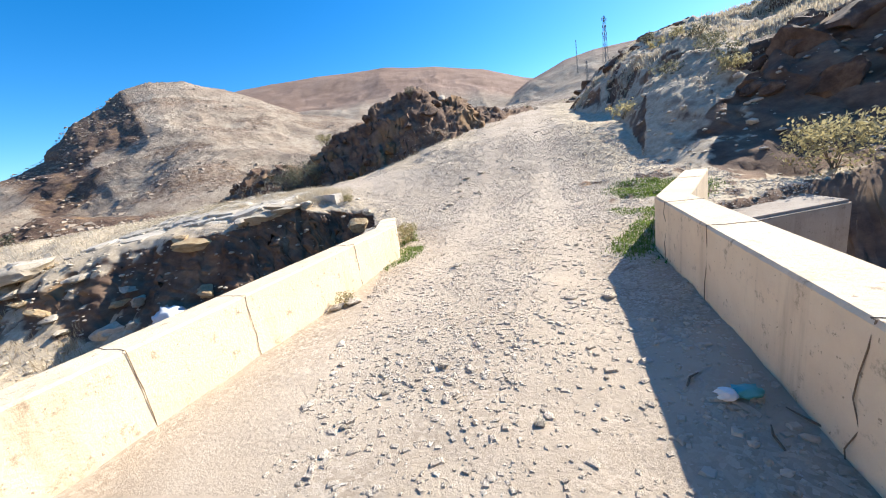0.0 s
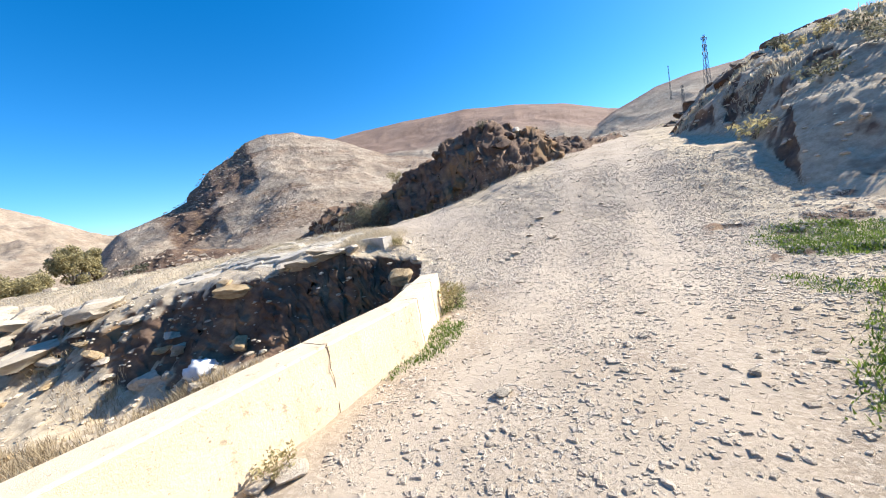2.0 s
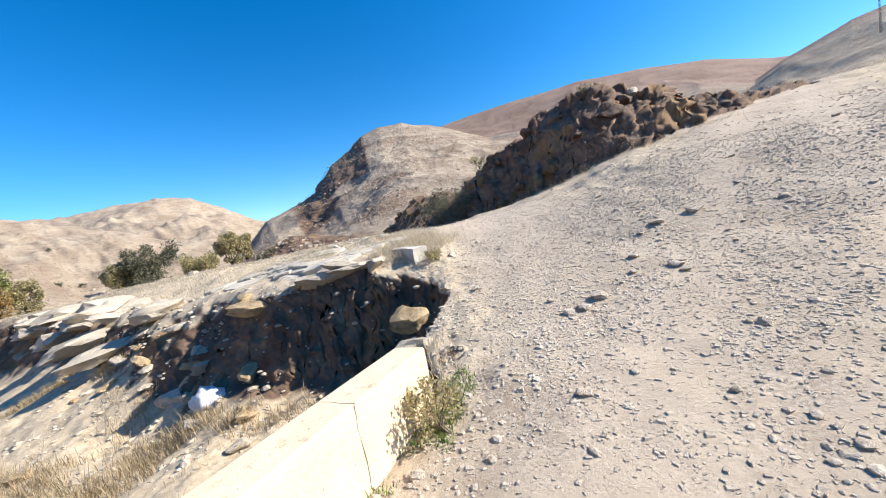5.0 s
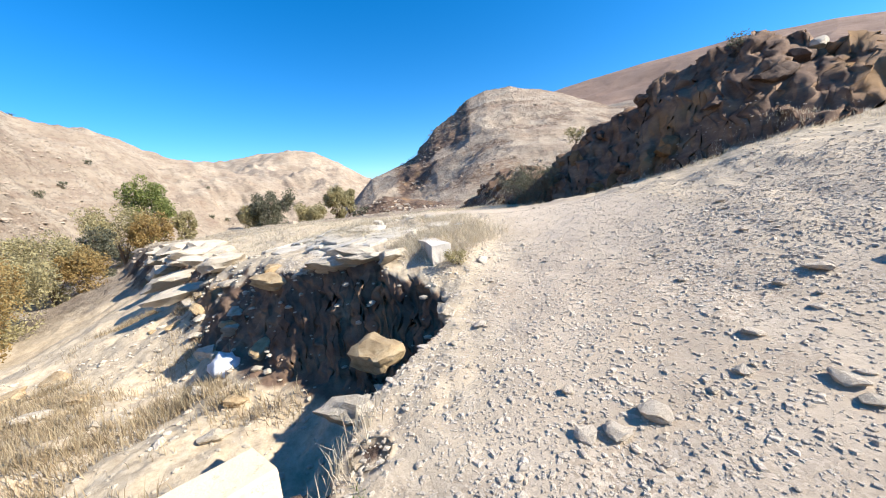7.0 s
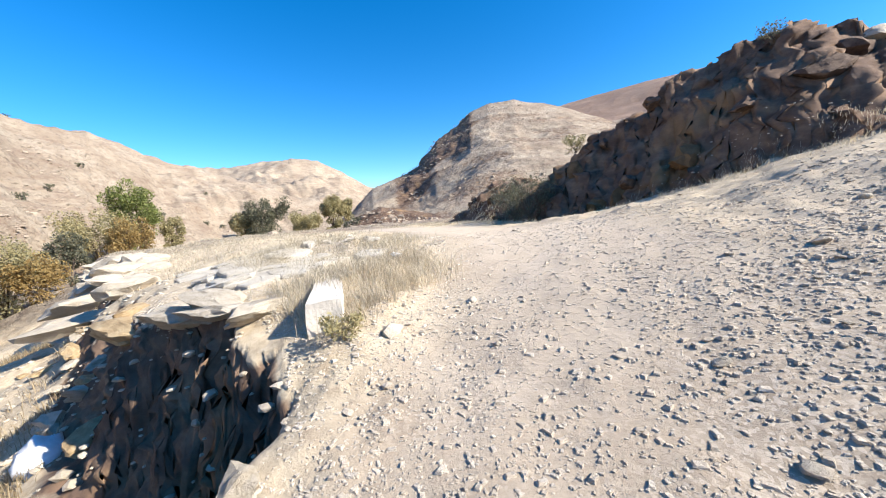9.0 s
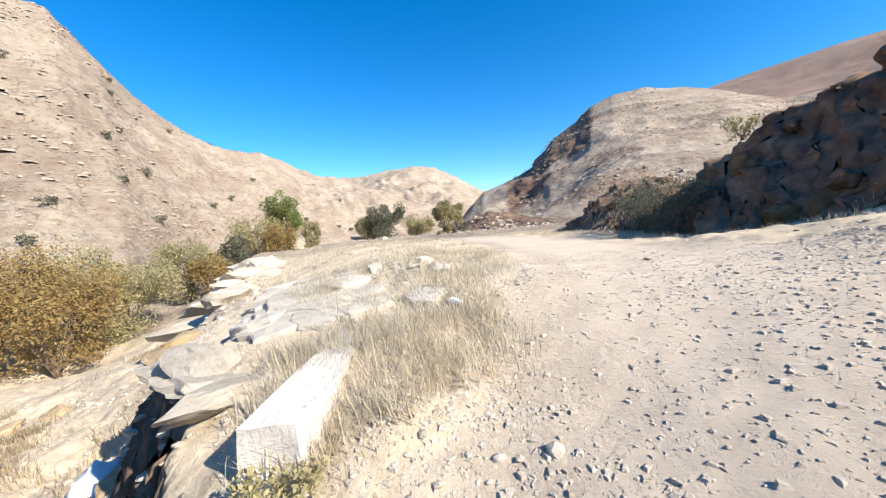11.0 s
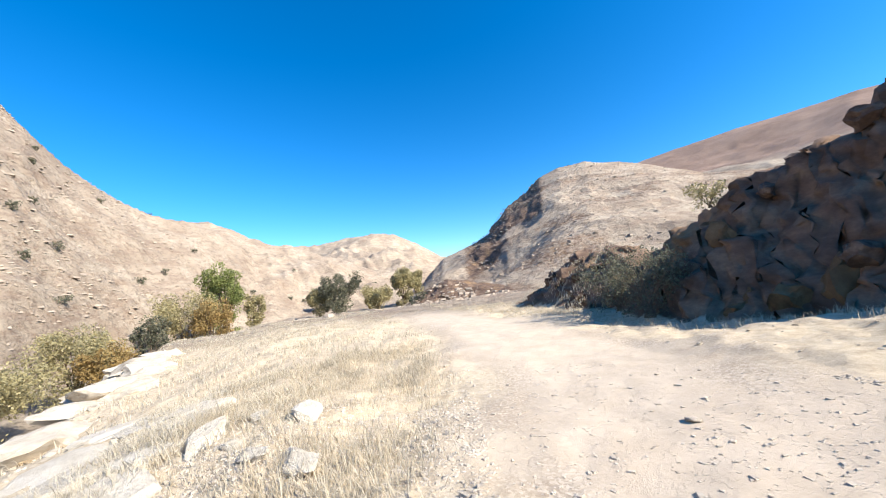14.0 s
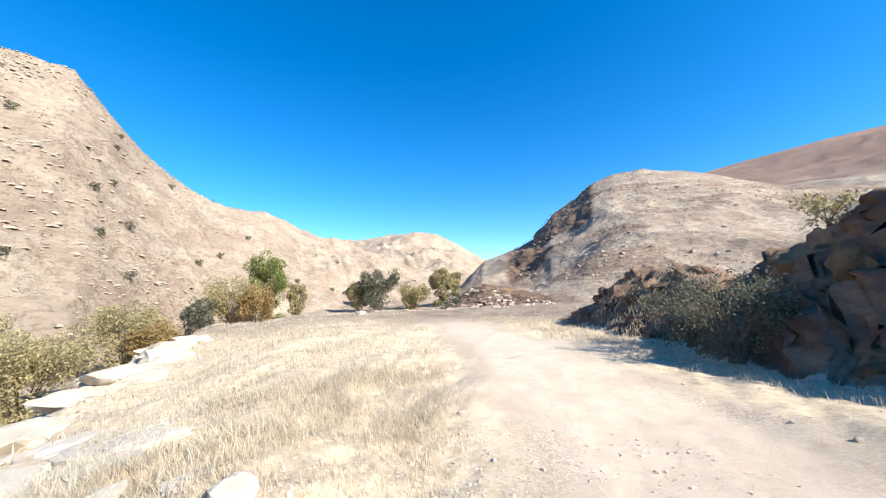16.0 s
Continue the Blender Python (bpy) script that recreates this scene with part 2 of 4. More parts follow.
def bump(t, b, height, strength, distance, under=None):
    n = node(t, "ShaderNodeBump", Strength=strength, Distance=distance)
    t.links.new(height, n.inputs["Height"])
    if under:
        t.links.new(under, n.inputs["Normal"])
    t.links.new(n.outputs[0], b.inputs["Normal"])
    return n.outputs[0]


def ground_look(t, b):
    at = t.nodes.new("ShaderNodeAttribute")
    at.attribute_name = "cover"
    sep = t.nodes.new("ShaderNodeSeparateColor")
    t.links.new(at.outputs["Color"], sep.inputs[0])
    road, rock, far = sep.outputs
    pebbles = t.nodes.new("ShaderNodeTexVoronoi")
    pebbles.inputs["Scale"].default_value = 42
    pos = t.nodes.new("ShaderNodeNewGeometry").outputs["Position"]
    t.links.new(pos, pebbles.inputs["Vector"])
    tone = t.nodes.new("ShaderNodeSeparateColor")
    t.links.new(pebbles.outputs["Color"], tone.inputs[0])
    gravel = ramp(t, tone.outputs[0], (0.0, (0.27, 0.205, 0.145)), (0.5, (0.42, 0.335, 0.25)), (1.0, (0.64, 0.545, 0.435)))
    dust = ramp(t, spots(t, 1.4, 8), (0.3, (0.44, 0.35, 0.255)), (0.7, (0.56, 0.465, 0.355)))
    lane = mix(t, ramp(t, spots(t, 0.8, 7), (0.42, 0.0), (0.6, 0.75)), dust, gravel)
    lane = mix(t, ramp(t, spots(t, 0.55, 6, 0.65), (0.5, 0.0), (0.66, 0.55)), lane, (0.36, 0.275, 0.195))
    straw = ramp(t, spots(t, 5.0, 10, 0.75), (0.3, (0.33, 0.25, 0.165)), (0.52, (0.53, 0.43, 0.30)), (0.75, (0.67, 0.57, 0.42)))
    straw = mix(t, ramp(t, spots(t, 0.45, 5), (0.45, 0.0), (0.7, 0.35)), straw, gravel)
    wear = t.nodes.new("ShaderNodeAttribute")
    wear.attribute_name = "wear"
    powder = ramp(t, spots(t, 2.5, 8, 0.65), (0.3, (0.50, 0.40, 0.295)), (0.7, (0.62, 0.51, 0.39)))
    near = mix(t, wear.outputs["Fac"], mix(t, road, straw, lane), powder)
    # hillsides: dry grass, scree, dark tussocks
    slope = ramp(t, spots(t, 0.09, 9, 0.68), (0.32, (0.27, 0.205, 0.15)), (0.5, (0.375, 0.30, 0.222)), (0.68, (0.47, 0.39, 0.295)))
    scrub = ramp(t, spots(t, 0.95, 7, 0.75), (0.52, 0.0), (0.64, 0.72))
    slope = mix(t, scrub, slope, (0.17, 0.13, 0.095))
    bands = ramp(t, spots(t, 0.55, 7, 0.72, stretch=(0.3, 0.3, 1.5)), (0.5, 0.0), (0.6, 0.5))
    slope = mix(t, bands, slope, (0.24, 0.165, 0.12))
    slope = mix(t, ramp(t, spots(t, 1.8, 5, 0.7), (0.6, 0.0), (0.72, 0.25)), slope, (0.58, 0.49, 0.385))
    red = ramp(t, spots(t, 0.03, 8, 0.65), (0.3, (0.20, 0.125, 0.09)), (0.7, (0.33, 0.225, 0.165)))
    slope = mix(t, at.outputs["Alpha"], slope, red)
    col = mix(t, far, near, slope)
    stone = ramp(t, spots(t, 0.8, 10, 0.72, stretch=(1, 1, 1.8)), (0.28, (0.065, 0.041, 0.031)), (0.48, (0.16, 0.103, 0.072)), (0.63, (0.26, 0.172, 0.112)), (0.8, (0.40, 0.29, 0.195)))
    ochre = ramp(t, spots(t, 0.35, 4), (0.55, 0.0), (0.7, 0.6))
    stone = mix(t, ochre, stone, (0.36, 0.22, 0.10))
    keen = t.nodes.new("ShaderNodeMath")
    keen.operation = "MULTIPLY_ADD"
    t.links.new(spots(t, 1.2, 6), keen.inputs[0])
    keen.inputs[1].default_value = 0.9
    t.links.new(rock, keen.inputs[2])
    col = mix(t, ramp(t, keen.outputs[0], (0.72, 0.0), (0.98, 1.0)), col, stone)
    t.links.new(col, b.inputs["Base Color"])
    one = bump(t, b, spots(t, 2.2, 10, 0.7), 0.35, 0.09)
    two = bump(t, b, spots(t, 11, 8, 0.8), 0.5, 0.03, one)
    bump(t, b, spots(t, 48, 6, 0.75), 0.7, 0.012, two)
    three = t.nodes[-1]
    relief = node(t, "ShaderNodeBump", Distance=0.7)
    t.links.new(spots(t, 0.8, 9, 0.75, stretch=(1, 1, 1.6)), relief.inputs["Height"])
    t.links.new(far, relief.inputs["Strength"])
    t.links.new(three.outputs[0], relief.inputs["Normal"])
    t.links.new(relief.outputs[0], b.inputs["Normal"])


def stone_look(dark, mid, light, scale=3.0):
    def build(t, b):
        v = where(t)
        c = ramp(t, spots(t, scale, 10, 0.7, v), (0.28, dark), (0.5, mid), (0.75, light))
        rnd = t.nodes.new("ShaderNodeObjectInfo").outputs["Random"]
        isl = t.nodes.new("ShaderNodeNewGeometry").outputs["Random Per Island"]
        c = mix(t, 0.7, c, ramp(t, rnd, (0.0, 0.78), (1.0, 1.0)), "MULTIPLY")
        c = mix(t, 0.6, c, ramp(t, isl, (0.0, 0.68), (1.0, 1.0)), "MULTIPLY")
        t.links.new(c, b.inputs["Base Color"])
        bump(t, b, spots(t, scale * 3, 10, 0.75, v), 0.8, 0.05)
    return build


def concrete_look(base, worn, dirt):
    def build(t, b):
        c = ramp(t, spots(t, 1.6, 9, 0.65), (0.3, worn), (0.6, base))
        c = mix(t, ramp(t, spots(t, 7, 9, 0.75), (0.57, 0.0), (0.66, 0.75)), c, dirt)
        c = mix(t, ramp(t, spots(t, 2.2, 6, 0.7, stretch=(1.6, 1.6, 0.18)), (0.56, 0.0), (0.72, 0.4)), c, dirt)
        c = mix(t, ramp(t, spots(t, 24, 4, 0.6), (0.66, 0.0), (0.7, 0.8)), c, dirt)
        t.links.new(c, b.inputs["Base Color"])
        bump(t, b, spots(t, 26, 8, 0.7), 0.55, 0.02)
    return build


def blade_look(a, z):
    def build(t, b):
        isl = t.nodes.new("ShaderNodeNewGeometry").outputs["Random Per Island"]
        t.links.new(mix(t, 0.6, ramp(t, isl, (0.0, a), (1.0, z)), ramp(t, spots(t, 1.1, 3), (0.3, 0.7), (0.7, 1.0)), "MULTIPLY"), b.inputs["Base Color"])
        thin = t.nodes.new("ShaderNodeBsdfTranslucent")
        t.links.new(b.inputs["Base Color"].links[0].from_socket, thin.inputs["Color"])
        both = t.nodes.new("ShaderNodeMixShader")
        both.inputs[0].default_value = 0.42
        t.links.new(b.outputs[0], both.inputs[1])
        t.links.new(thin.outputs[0], both.inputs[2])
        t.links.new(both.outputs[0], t.nodes["Material Output"].inputs["Surface"])
    return build


def plain(c, d, scale=8):
    return lambda t, b: t.links.new(ramp(t, spots(t, scale, 6, 0.6, where(t)), (0.3, c), (0.7, d)), b.inputs["Base Color"])


GROUND = material("ground", ground_look, 0.95)
PALE = material("pale_stone", stone_look((0.42, 0.345, 0.255), (0.60, 0.515, 0.40), (0.72, 0.64, 0.53), 3), 0.9)
LIME = material("limestone", stone_look((0.50, 0.42, 0.32), (0.68, 0.60, 0.48), (0.78, 0.72, 0.62), 2.2), 0.9)
OCHRE = material("ochre_stone", stone_look((0.34, 0.23, 0.12), (0.52, 0.38, 0.22), (0.64, 0.52, 0.34), 2.5), 0.9)
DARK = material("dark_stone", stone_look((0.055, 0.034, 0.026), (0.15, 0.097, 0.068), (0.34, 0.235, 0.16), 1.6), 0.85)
UMBER = material("umber_stone", stone_look((0.12, 0.066, 0.034), (0.22, 0.135, 0.066), (0.31, 0.205, 0.11), 1.6), 0.9)
GREY = material("grey_stone", stone_look((0.54, 0.44, 0.33), (0.73, 0.62, 0.49), (0.84, 0.75, 0.63), 6), 0.9)
PAINT = material("cream_parapet", concrete_look((0.78, 0.63, 0.44), (0.68, 0.52, 0.35), (0.30, 0.21, 0.13)), 0.85)
OLD = material("old_concrete", concrete_look((0.40, 0.34, 0.28), (0.30, 0.25, 0.20), (0.18, 0.14, 0.11)), 0.9)
BARE = material("bare_concrete", concrete_look((0.66, 0.60, 0.52), (0.50, 0.45, 0.39), (0.30, 0.25, 0.20)), 0.9)
JOINT = material("crack", plain((0.16, 0.11, 0.07), (0.24, 0.17, 0.11)), 0.95)
STRAW = material("dry_grass", blade_look((0.50, 0.415, 0.29), (0.74, 0.66, 0.51)), 0.8)
WEED = material("brown_weeds", blade_look((0.32, 0.24, 0.145), (0.60, 0.49, 0.32)), 0.85)
GREEN = material("green_grass", blade_look((0.08, 0.14, 0.025), (0.25, 0.33, 0.07)), 0.7)
LEAF_G = material("green_leaves", blade_look((0.13, 0.17, 0.05), (0.34, 0.36, 0.12)), 0.7)
LEAF_D = material("dark_leaves", blade_look((0.10, 0.105, 0.07), (0.25, 0.24, 0.16)), 0.7)
LEAF_Y = material("yellow_leaves", blade_look((0.32, 0.275, 0.135), (0.52, 0.455, 0.25)), 0.7)
LEAF_O = material("orange_leaves", blade_look((0.30, 0.19, 0.07), (0.46, 0.34, 0.14)), 0.7)
TWIG = material("bark", plain((0.10, 0.07, 0.05), (0.22, 0.17, 0.12)), 0.9)
STEEL = material("weathered_steel", plain((0.16, 0.15, 0.14), (0.24, 0.22, 0.20)), 0.6, 0.4)
WHITE = material("white_plastic", plain((0.78, 0.78, 0.76), (0.84, 0.83, 0.80)), 0.5)
TEAL = material("blue_green_plastic", plain((0.05, 0.30, 0.32), (0.12, 0.42, 0.44)), 0.4)
CLOTH = material("white_sack", plain((0.60, 0.60, 0.60), (0.82, 0.82, 0.82), 5), 0.8)


# ---------------------------------------------------------------- mesh helpers
def mesh_of(name, verts, faces, mat, smooth=False):
    me = bpy.data.meshes.new(name)
    verts = np.asarray(verts, dtype=np.float32)
    if isinstance(faces, np.ndarray):
        n, k = faces.shape
        me.vertices.add(len(verts))
        me.vertices.foreach_set("co", verts.ravel())
        me.loops.add(n * k)
        me.loops.foreach_set("vertex_index", faces.astype(np.int32).ravel())
        me.polygons.add(n)
        me.polygons.foreach_set("loop_start", np.arange(0, n * k, k, dtype=np.int32))
        me.update(calc_edges=True)
    else:
        me.from_pydata(verts.tolist(), [], faces)
    me.polygons.foreach_set("use_smooth", np.full(len(me.polygons), smooth))
    me.materials.append(mat)
    me.update()
    return me


def bm_mesh(name, bm, mat, smooth=False):
    me = bpy.data.meshes.new(name)
    bm.to_mesh(me)
    bm.free()
    me.polygons.foreach_set("use_smooth", np.full(len(me.polygons), smooth))
    me.materials.append(mat)
    return me


def part(name, me, parent, label=""):
    ob = new(name, me)
    ob.parent = parent
    return tagged(ob, label)


def strip(line, offs, heights):
    """A band along a plan line: offs are the sideways offsets of its section's points, heights their z (a number or f(i))."""
    pts = [Vector(p) for p in line]
    rows = []
    for i, p in enumerate(pts):
        a = (pts[min(i + 1, len(pts) - 1)] - pts[i]).normalized() if i < len(pts) - 1 else None
        c = (pts[i] - pts[i - 1]).normalized() if i else None
        d = ((a or c) + (c or a)).normalized()
        n = Vector((-d.y, d.x)) / max(0.5, d.dot(a or c))
        rows.append([(p.x + n.x * o, p.y + n.y * o, h(i) if callable(h) else h) for o, h in zip(offs, heights)])
    k = len(offs)
    verts = [v for r in rows for v in r]
    faces = [(i * k + j, i * k + (j + 1) % k, (i + 1) * k + (j + 1) % k, (i + 1) * k + j) for i in range(len(rows) - 1) for j in range(k)]
    faces += [tuple(range(k - 1, -1, -1)), tuple((len(rows) - 1) * k + j for j in range(k))]
    return verts, faces


def tube(path, radii, sides=6):
    verts, faces = [], []
    for i, (p, r) in enumerate(zip(path, radii)):
        d = (Vector(path[min(i + 1, len(path) - 1)]) - Vector(path[max(i - 1, 0)])).normalized()
        q = d.to_track_quat("Z", "Y")
        for k in range(sides):
            a = 2 * math.pi * k / sides
            verts.append(tuple(Vector(p) + q @ Vector((r * math.cos(a), r * math.sin(a), 0))))
    for i in range(len(path) - 1):
        for k in range(sides):
            faces.append((i * sides + k, i * sides + (k + 1) % sides, (i + 1) * sides + (k + 1) % sides, (i + 1) * sides + k))
    return verts, faces


def joined(pieces):
    verts, faces = [], []
    for v, f in pieces:
        n = len(verts)
        verts += v
        faces += [tuple(i + n for i in q) for q in f]
    return verts, faces


# ---------------------------------------------------------------- the ground, one sheet to the horizon
HUB = (-1.5, 9.0)
angles = np.radians(np.concatenate([np.linspace(-128, 72, 860, endpoint=False), np.linspace(72, 232, 120, endpoint=False)]))
radii = [0.15]
while radii[-1] < 3200:
    radii.append(radii[-1] + max(0.055, 0.0108 * radii[-1]))
radii = np.array(radii)
gx = HUB[0] + radii[:, None] * np.sin(angles)[None]
gy = HUB[1] + radii[:, None] * np.cos(angles)[None]
gz, grock = lay(gx, gy)
rr = np.hypot(gx - HUB[0], gy - HUB[1])
steep = np.hypot(np.gradient(gz, axis=0) / np.gradient(rr, axis=0), np.gradient(gz, axis=1) / np.maximum(rr * 0.0035, 0.02))
grock = np.clip(np.maximum(grock, sstep(0.8, 1.6, steep) * np.where(rr > 35, 0.28, 0.75)), 0, 1)
# crags: rocky ground is pushed about in all directions
k = sstep(0.35, 1.0, grock) * np.where(rr > 34, 0.25, 0.8)
size = np.clip(rr / 22.0, 0.45, 8)
for amp, f in ((0.34, 1.1), (0.16, 2.7), (0.07, 6.0)):
    f = f / size
    gx = gx + amp * k * size * ridged(gx * f, gy * f, gz * f * 1.6, 2)
    gy = gy + amp * k * size * ridged(gx * f + 40, gy * f, gz * f * 1.6, 2)
    gz = gz + 0.6 * amp * k * size * vnoise(gx * f * 1.3, gy * f * 1.3, gz * f + 9)
na, nr = len(angles), len(radii)
i, j = np.meshgrid(np.arange(nr - 1), np.arange(na), indexing="ij")
quads = np.stack([i * na + j, i * na + (j + 1) % na, (i + 1) * na + (j + 1) % na, (i + 1) * na + j], -1).reshape(-1, 4)
verts = np.stack([gx, gy, gz], -1).reshape(-1, 3)
verts = np.vstack([verts, [[HUB[0], HUB[1], float(gz[0].mean())]]])
fan = np.stack([np.arange(na), (np.arange(na) + 1) % na, np.full(na, nr * na), np.full(na, nr * na)], -1)
me = mesh_of("ground", verts, quads[:, ::-1], GROUND, True)
bm = bmesh.new()
bm.from_mesh(me)
bm.verts.ensure_lookup_table()
for a, b, c, _ in fan.tolist():
    bm.faces.new((bm.verts[a], bm.verts[c], bm.verts[b])).smooth = True
bm.to_mesh(me)
bm.free()
droad = np.abs(along(gx, gy, ROAD)[0])
dtrack = np.abs(along(gx, gy, TRACK)[0])
wob = 0.5 * fbm(gx * 0.5, gy * 0.5, 5.0, 3)
road = np.maximum(sstep(2.9, 1.8, droad + wob), sstep(2.4, 1.2, dtrack + wob))
apron = sstep(-3.5, 0.5, gx) * sstep(24, 14, gy) * sstep(3, 8, gy) * sstep(5.5, 3.5, gx)
road = np.maximum(road, 0.85 * apron)
far = sstep(22, 34, rr)
cov = np.ones((len(verts), 4), np.float32)
wear = np.maximum(0.85 * sstep(1.5, 0.7, dtrack + wob * 0.6) * sstep(0.5, -3.0, gx), 0.5 * sstep(0.6, 0.15, np.abs(droad - 0.95) + 0.5 * wob))
hb, ab = bearing(gx, gy, EYE)
brown = sstep(240, 300, hb) * sstep(-50, -40, ab) * sstep(90, 40, ab)
cov[:-1, 0], cov[:-1, 1], cov[:-1, 2], cov[:-1, 3] = road.ravel(), grock.ravel(), far.ravel(), brown.ravel()
cov[-1, 3] = 0
wa = me.attributes.new("wear", "FLOAT", "POINT")
wa.data.foreach_set("value", np.append(wear.ravel(), 0).astype(np.float32))
at = me.attributes.new("cover", "FLOAT_COLOR", "POINT")
at.data.foreach_set("color", cov.ravel())
ground = tagged(new("ground", me), "dry stony hillsides with a pale gravel road and track", "ground", kind="structure")


# ---------------------------------------------------------------- bridge parapets
def wall_thing(line, side, tops, label, joints):
    wall = new("parapet", None)
    tagged(wall, label, "parapet")
    th = 0.34 * side
    v, f = strip(line, [0, 0, 0.015 * side, th - 0.015 * side, th, th], [-2.6, lambda i: tops[i] - 0.02, lambda i: tops[i], lambda i: tops[i], lambda i: tops[i] - 0.02, -2.6])
    if side < 0:
        f = [q[::-1] for q in f]
    bm = bmesh.new()
    bv = [bm.verts.new(p) for p in v]
    for q in f:
        bm.faces.new([bv[n] for n in q[::-1]])
    bmesh.ops.recalc_face_normals(bm, faces=bm.faces)
    part("wall_body", bm_mesh("wall_body", bm, PAINT), wall)
    # expansion joints: thin dark seams, a little proud
    for seg, t in joints:
        p, q = Vector(line[seg]), Vector(line[seg + 1])
        a, d = p.lerp(q, t), (q - p).normalized()
        n = Vector((-d.y, d.x)) * side
        top = tops[seg] + (tops[seg + 1] - tops[seg]) * t
        zz = [-0.2 + (top + 0.2) * k / 8 for k in range(9)]
        path = [(a.x + d.x * random.uniform(-0.02, 0.02), a.y + d.y * random.uniform(-0.02, 0.02), z) for z in zz]
        path = [(x - n.x * 0.003, y - n.y * 0.003, z) for x, y, z in path]
        path += [(a.x + n.x * s + d.x * random.uniform(-0.012, 0.012), a.y + n.y * s + d.y * random.uniform(-0.012, 0.012), top + 0.001) for s in (0.0, 0.1, 0.2, 0.34)]
        part("joint", mesh_of("joint", *tube(path, [0.0032] * len(path), 4), JOINT), wall)
    return wall


wall_thing(LEFT_WALL, 1, (0.62, 0.58, 0.42), "cream-painted concrete bridge parapet with cracked joints, sunlit", [(0, 0.15), (0, 0.3), (0, 0.471), (0, 0.593), (0, 0.833), (1, 0.03), (1, 0.55)])
wall_thing(RIGHT_WALL, -1, (0.70, 0.70, 0.68), "cream-painted concrete bridge parapet with chipped top, shaded inside", [(0, 0.2), (0, 0.46), (0, 0.72), (0, 0.92), (1, 0.6)])


# concrete wing wall by the stream, east of the bridge
def block(name, pts, z0, z1, mat, bevel=0.03):
    bm = bmesh.new()
    lo = [bm.verts.new((x, y, z0)) for x, y in pts]
    hi = [bm.verts.new((x, y, z1)) for x, y in pts]
    bm.faces.new(hi)
    bm.faces.new(lo[::-1])
    for n in range(len(pts)):
        m = (n + 1) % len(pts)
        bm.faces.new((lo[n], lo[m], hi[m], hi[n]))
    bmesh.ops.recalc_face_normals(bm, faces=bm.faces)
    bmesh.ops.bevel(bm, geom=bm.edges[:], offset=bevel, segments=2, affect="EDGES")
    return bm_mesh(name, bm, mat)


tagged(new("abutment_block", block("abutment_block", [(4.55, 5.7), (6.7, 5.95), (6.9, 7.2), (4.9, 7.0)], -2.6, -0.2, OLD, 0.05)),
       "weathered concrete abutment block beside the stream", "abutment")


# ---------------------------------------------------------------- stones
def rock_mesh(name, mat, seed, flat=1.0, detail=2, cuts=9, crag=0.12, smooth=False):
    """A broken stone: a ball cut by random planes, then roughened."""
    rng = np.random.default_rng(seed)
    bm = bmesh.new()
    bmesh.ops.create_icosphere(bm, subdivisions=detail, radius=1.0)
    dirs = rng.normal(size=(cuts, 3))
    dirs /= np.linalg.norm(dirs, axis=1)[:, None]
    offs = rng.uniform(0.5, 0.85, cuts)
    for v in bm.verts:
        p = np.array(v.co)
        for d, o in zip(dirs, offs):
            over = p @ d - o
            if over > 0:
                p = p - d * over
        q = p * 2.3 + seed * 7
        p = p * (1 + crag * float(fbm(q[0], q[1], q[2], 3)))
        v.co = Vector((p[0], p[1], p[2] * flat))
    me = bm_mesh(name, bm, mat, smooth)
    if smooth:
        me.set_sharp_from_angle(angle=radians(24))
    return me


def set_rock(name, me, x, y, size, label, category="rock", sink=0.3, turn=None, tilt=12, stretch=(1, 1, 1), group="", lift=None):
    ob = new(name, me)
    hz = size * stretch[2]
    a = random.uniform(0, 360) if turn is None else turn
    ob.matrix_basis = pose(x, y, (ground_z(x, y) + hz * (0.55 - sink)) if lift is None else lift, random.uniform(-tilt, tilt), random.uniform(-tilt, tilt), a) @ Matrix.Diagonal((size * stretch[0], size * stretch[1], hz, 1))
    return tagged(ob, label, category, group)


ROCKS = {m.name: [rock_mesh("stone", m, 20 + k * 3 + n, 0.62, 2) for k in range(5)] for n, m in enumerate((PALE, OCHRE, GREY))}
BIG = {m.name: [rock_mesh("boulder", m, 70 + k * 3 + n, 0.8, 3, 16, 0.2, True) for k in range(5)] for n, m in enumerate((PALE, OCHRE, DARK, UMBER))}
random.seed(4)
# boulders on the lip of the hollow
for x, y, s, mat, st in ((-4.75, 11.55, 0.34, "pale_stone", (1.5, 0.9, 0.55)), (-5.45, 11.35, 0.36, "pale_stone", (1.5, 0.9, 0.6)), (-6.6, 10.95, 0.3, "pale_stone", (1.3, 1, 0.6)),
                         (-7.6, 9.75, 0.3, "ochre_stone", (1.3, 1.0, 0.9)), (-8.4, 10.5, 0.34, "ochre_stone", (1.3, 1, 0.6)), (-6.4, 9.0, 0.2, "ochre_stone", (1.2, 0.8, 0.8)),
                         (-7.9, 8.6, 0.24, "pale_stone", (1.3, 0.9, 0.7)), (-9.6, 9.2, 0.2, "pale_stone", (1, 1, 1)), (-2.6, 10.85, 0.14, "pale_stone", (1, 1, 1))):
    set_rock("boulder", random.choice(BIG[mat]), x, y, s, "sunlit %s boulder about the hollow" % ("ochre" if mat[0] == "o" else "pale cream"), "boulder", 0.25, None, 14, st)
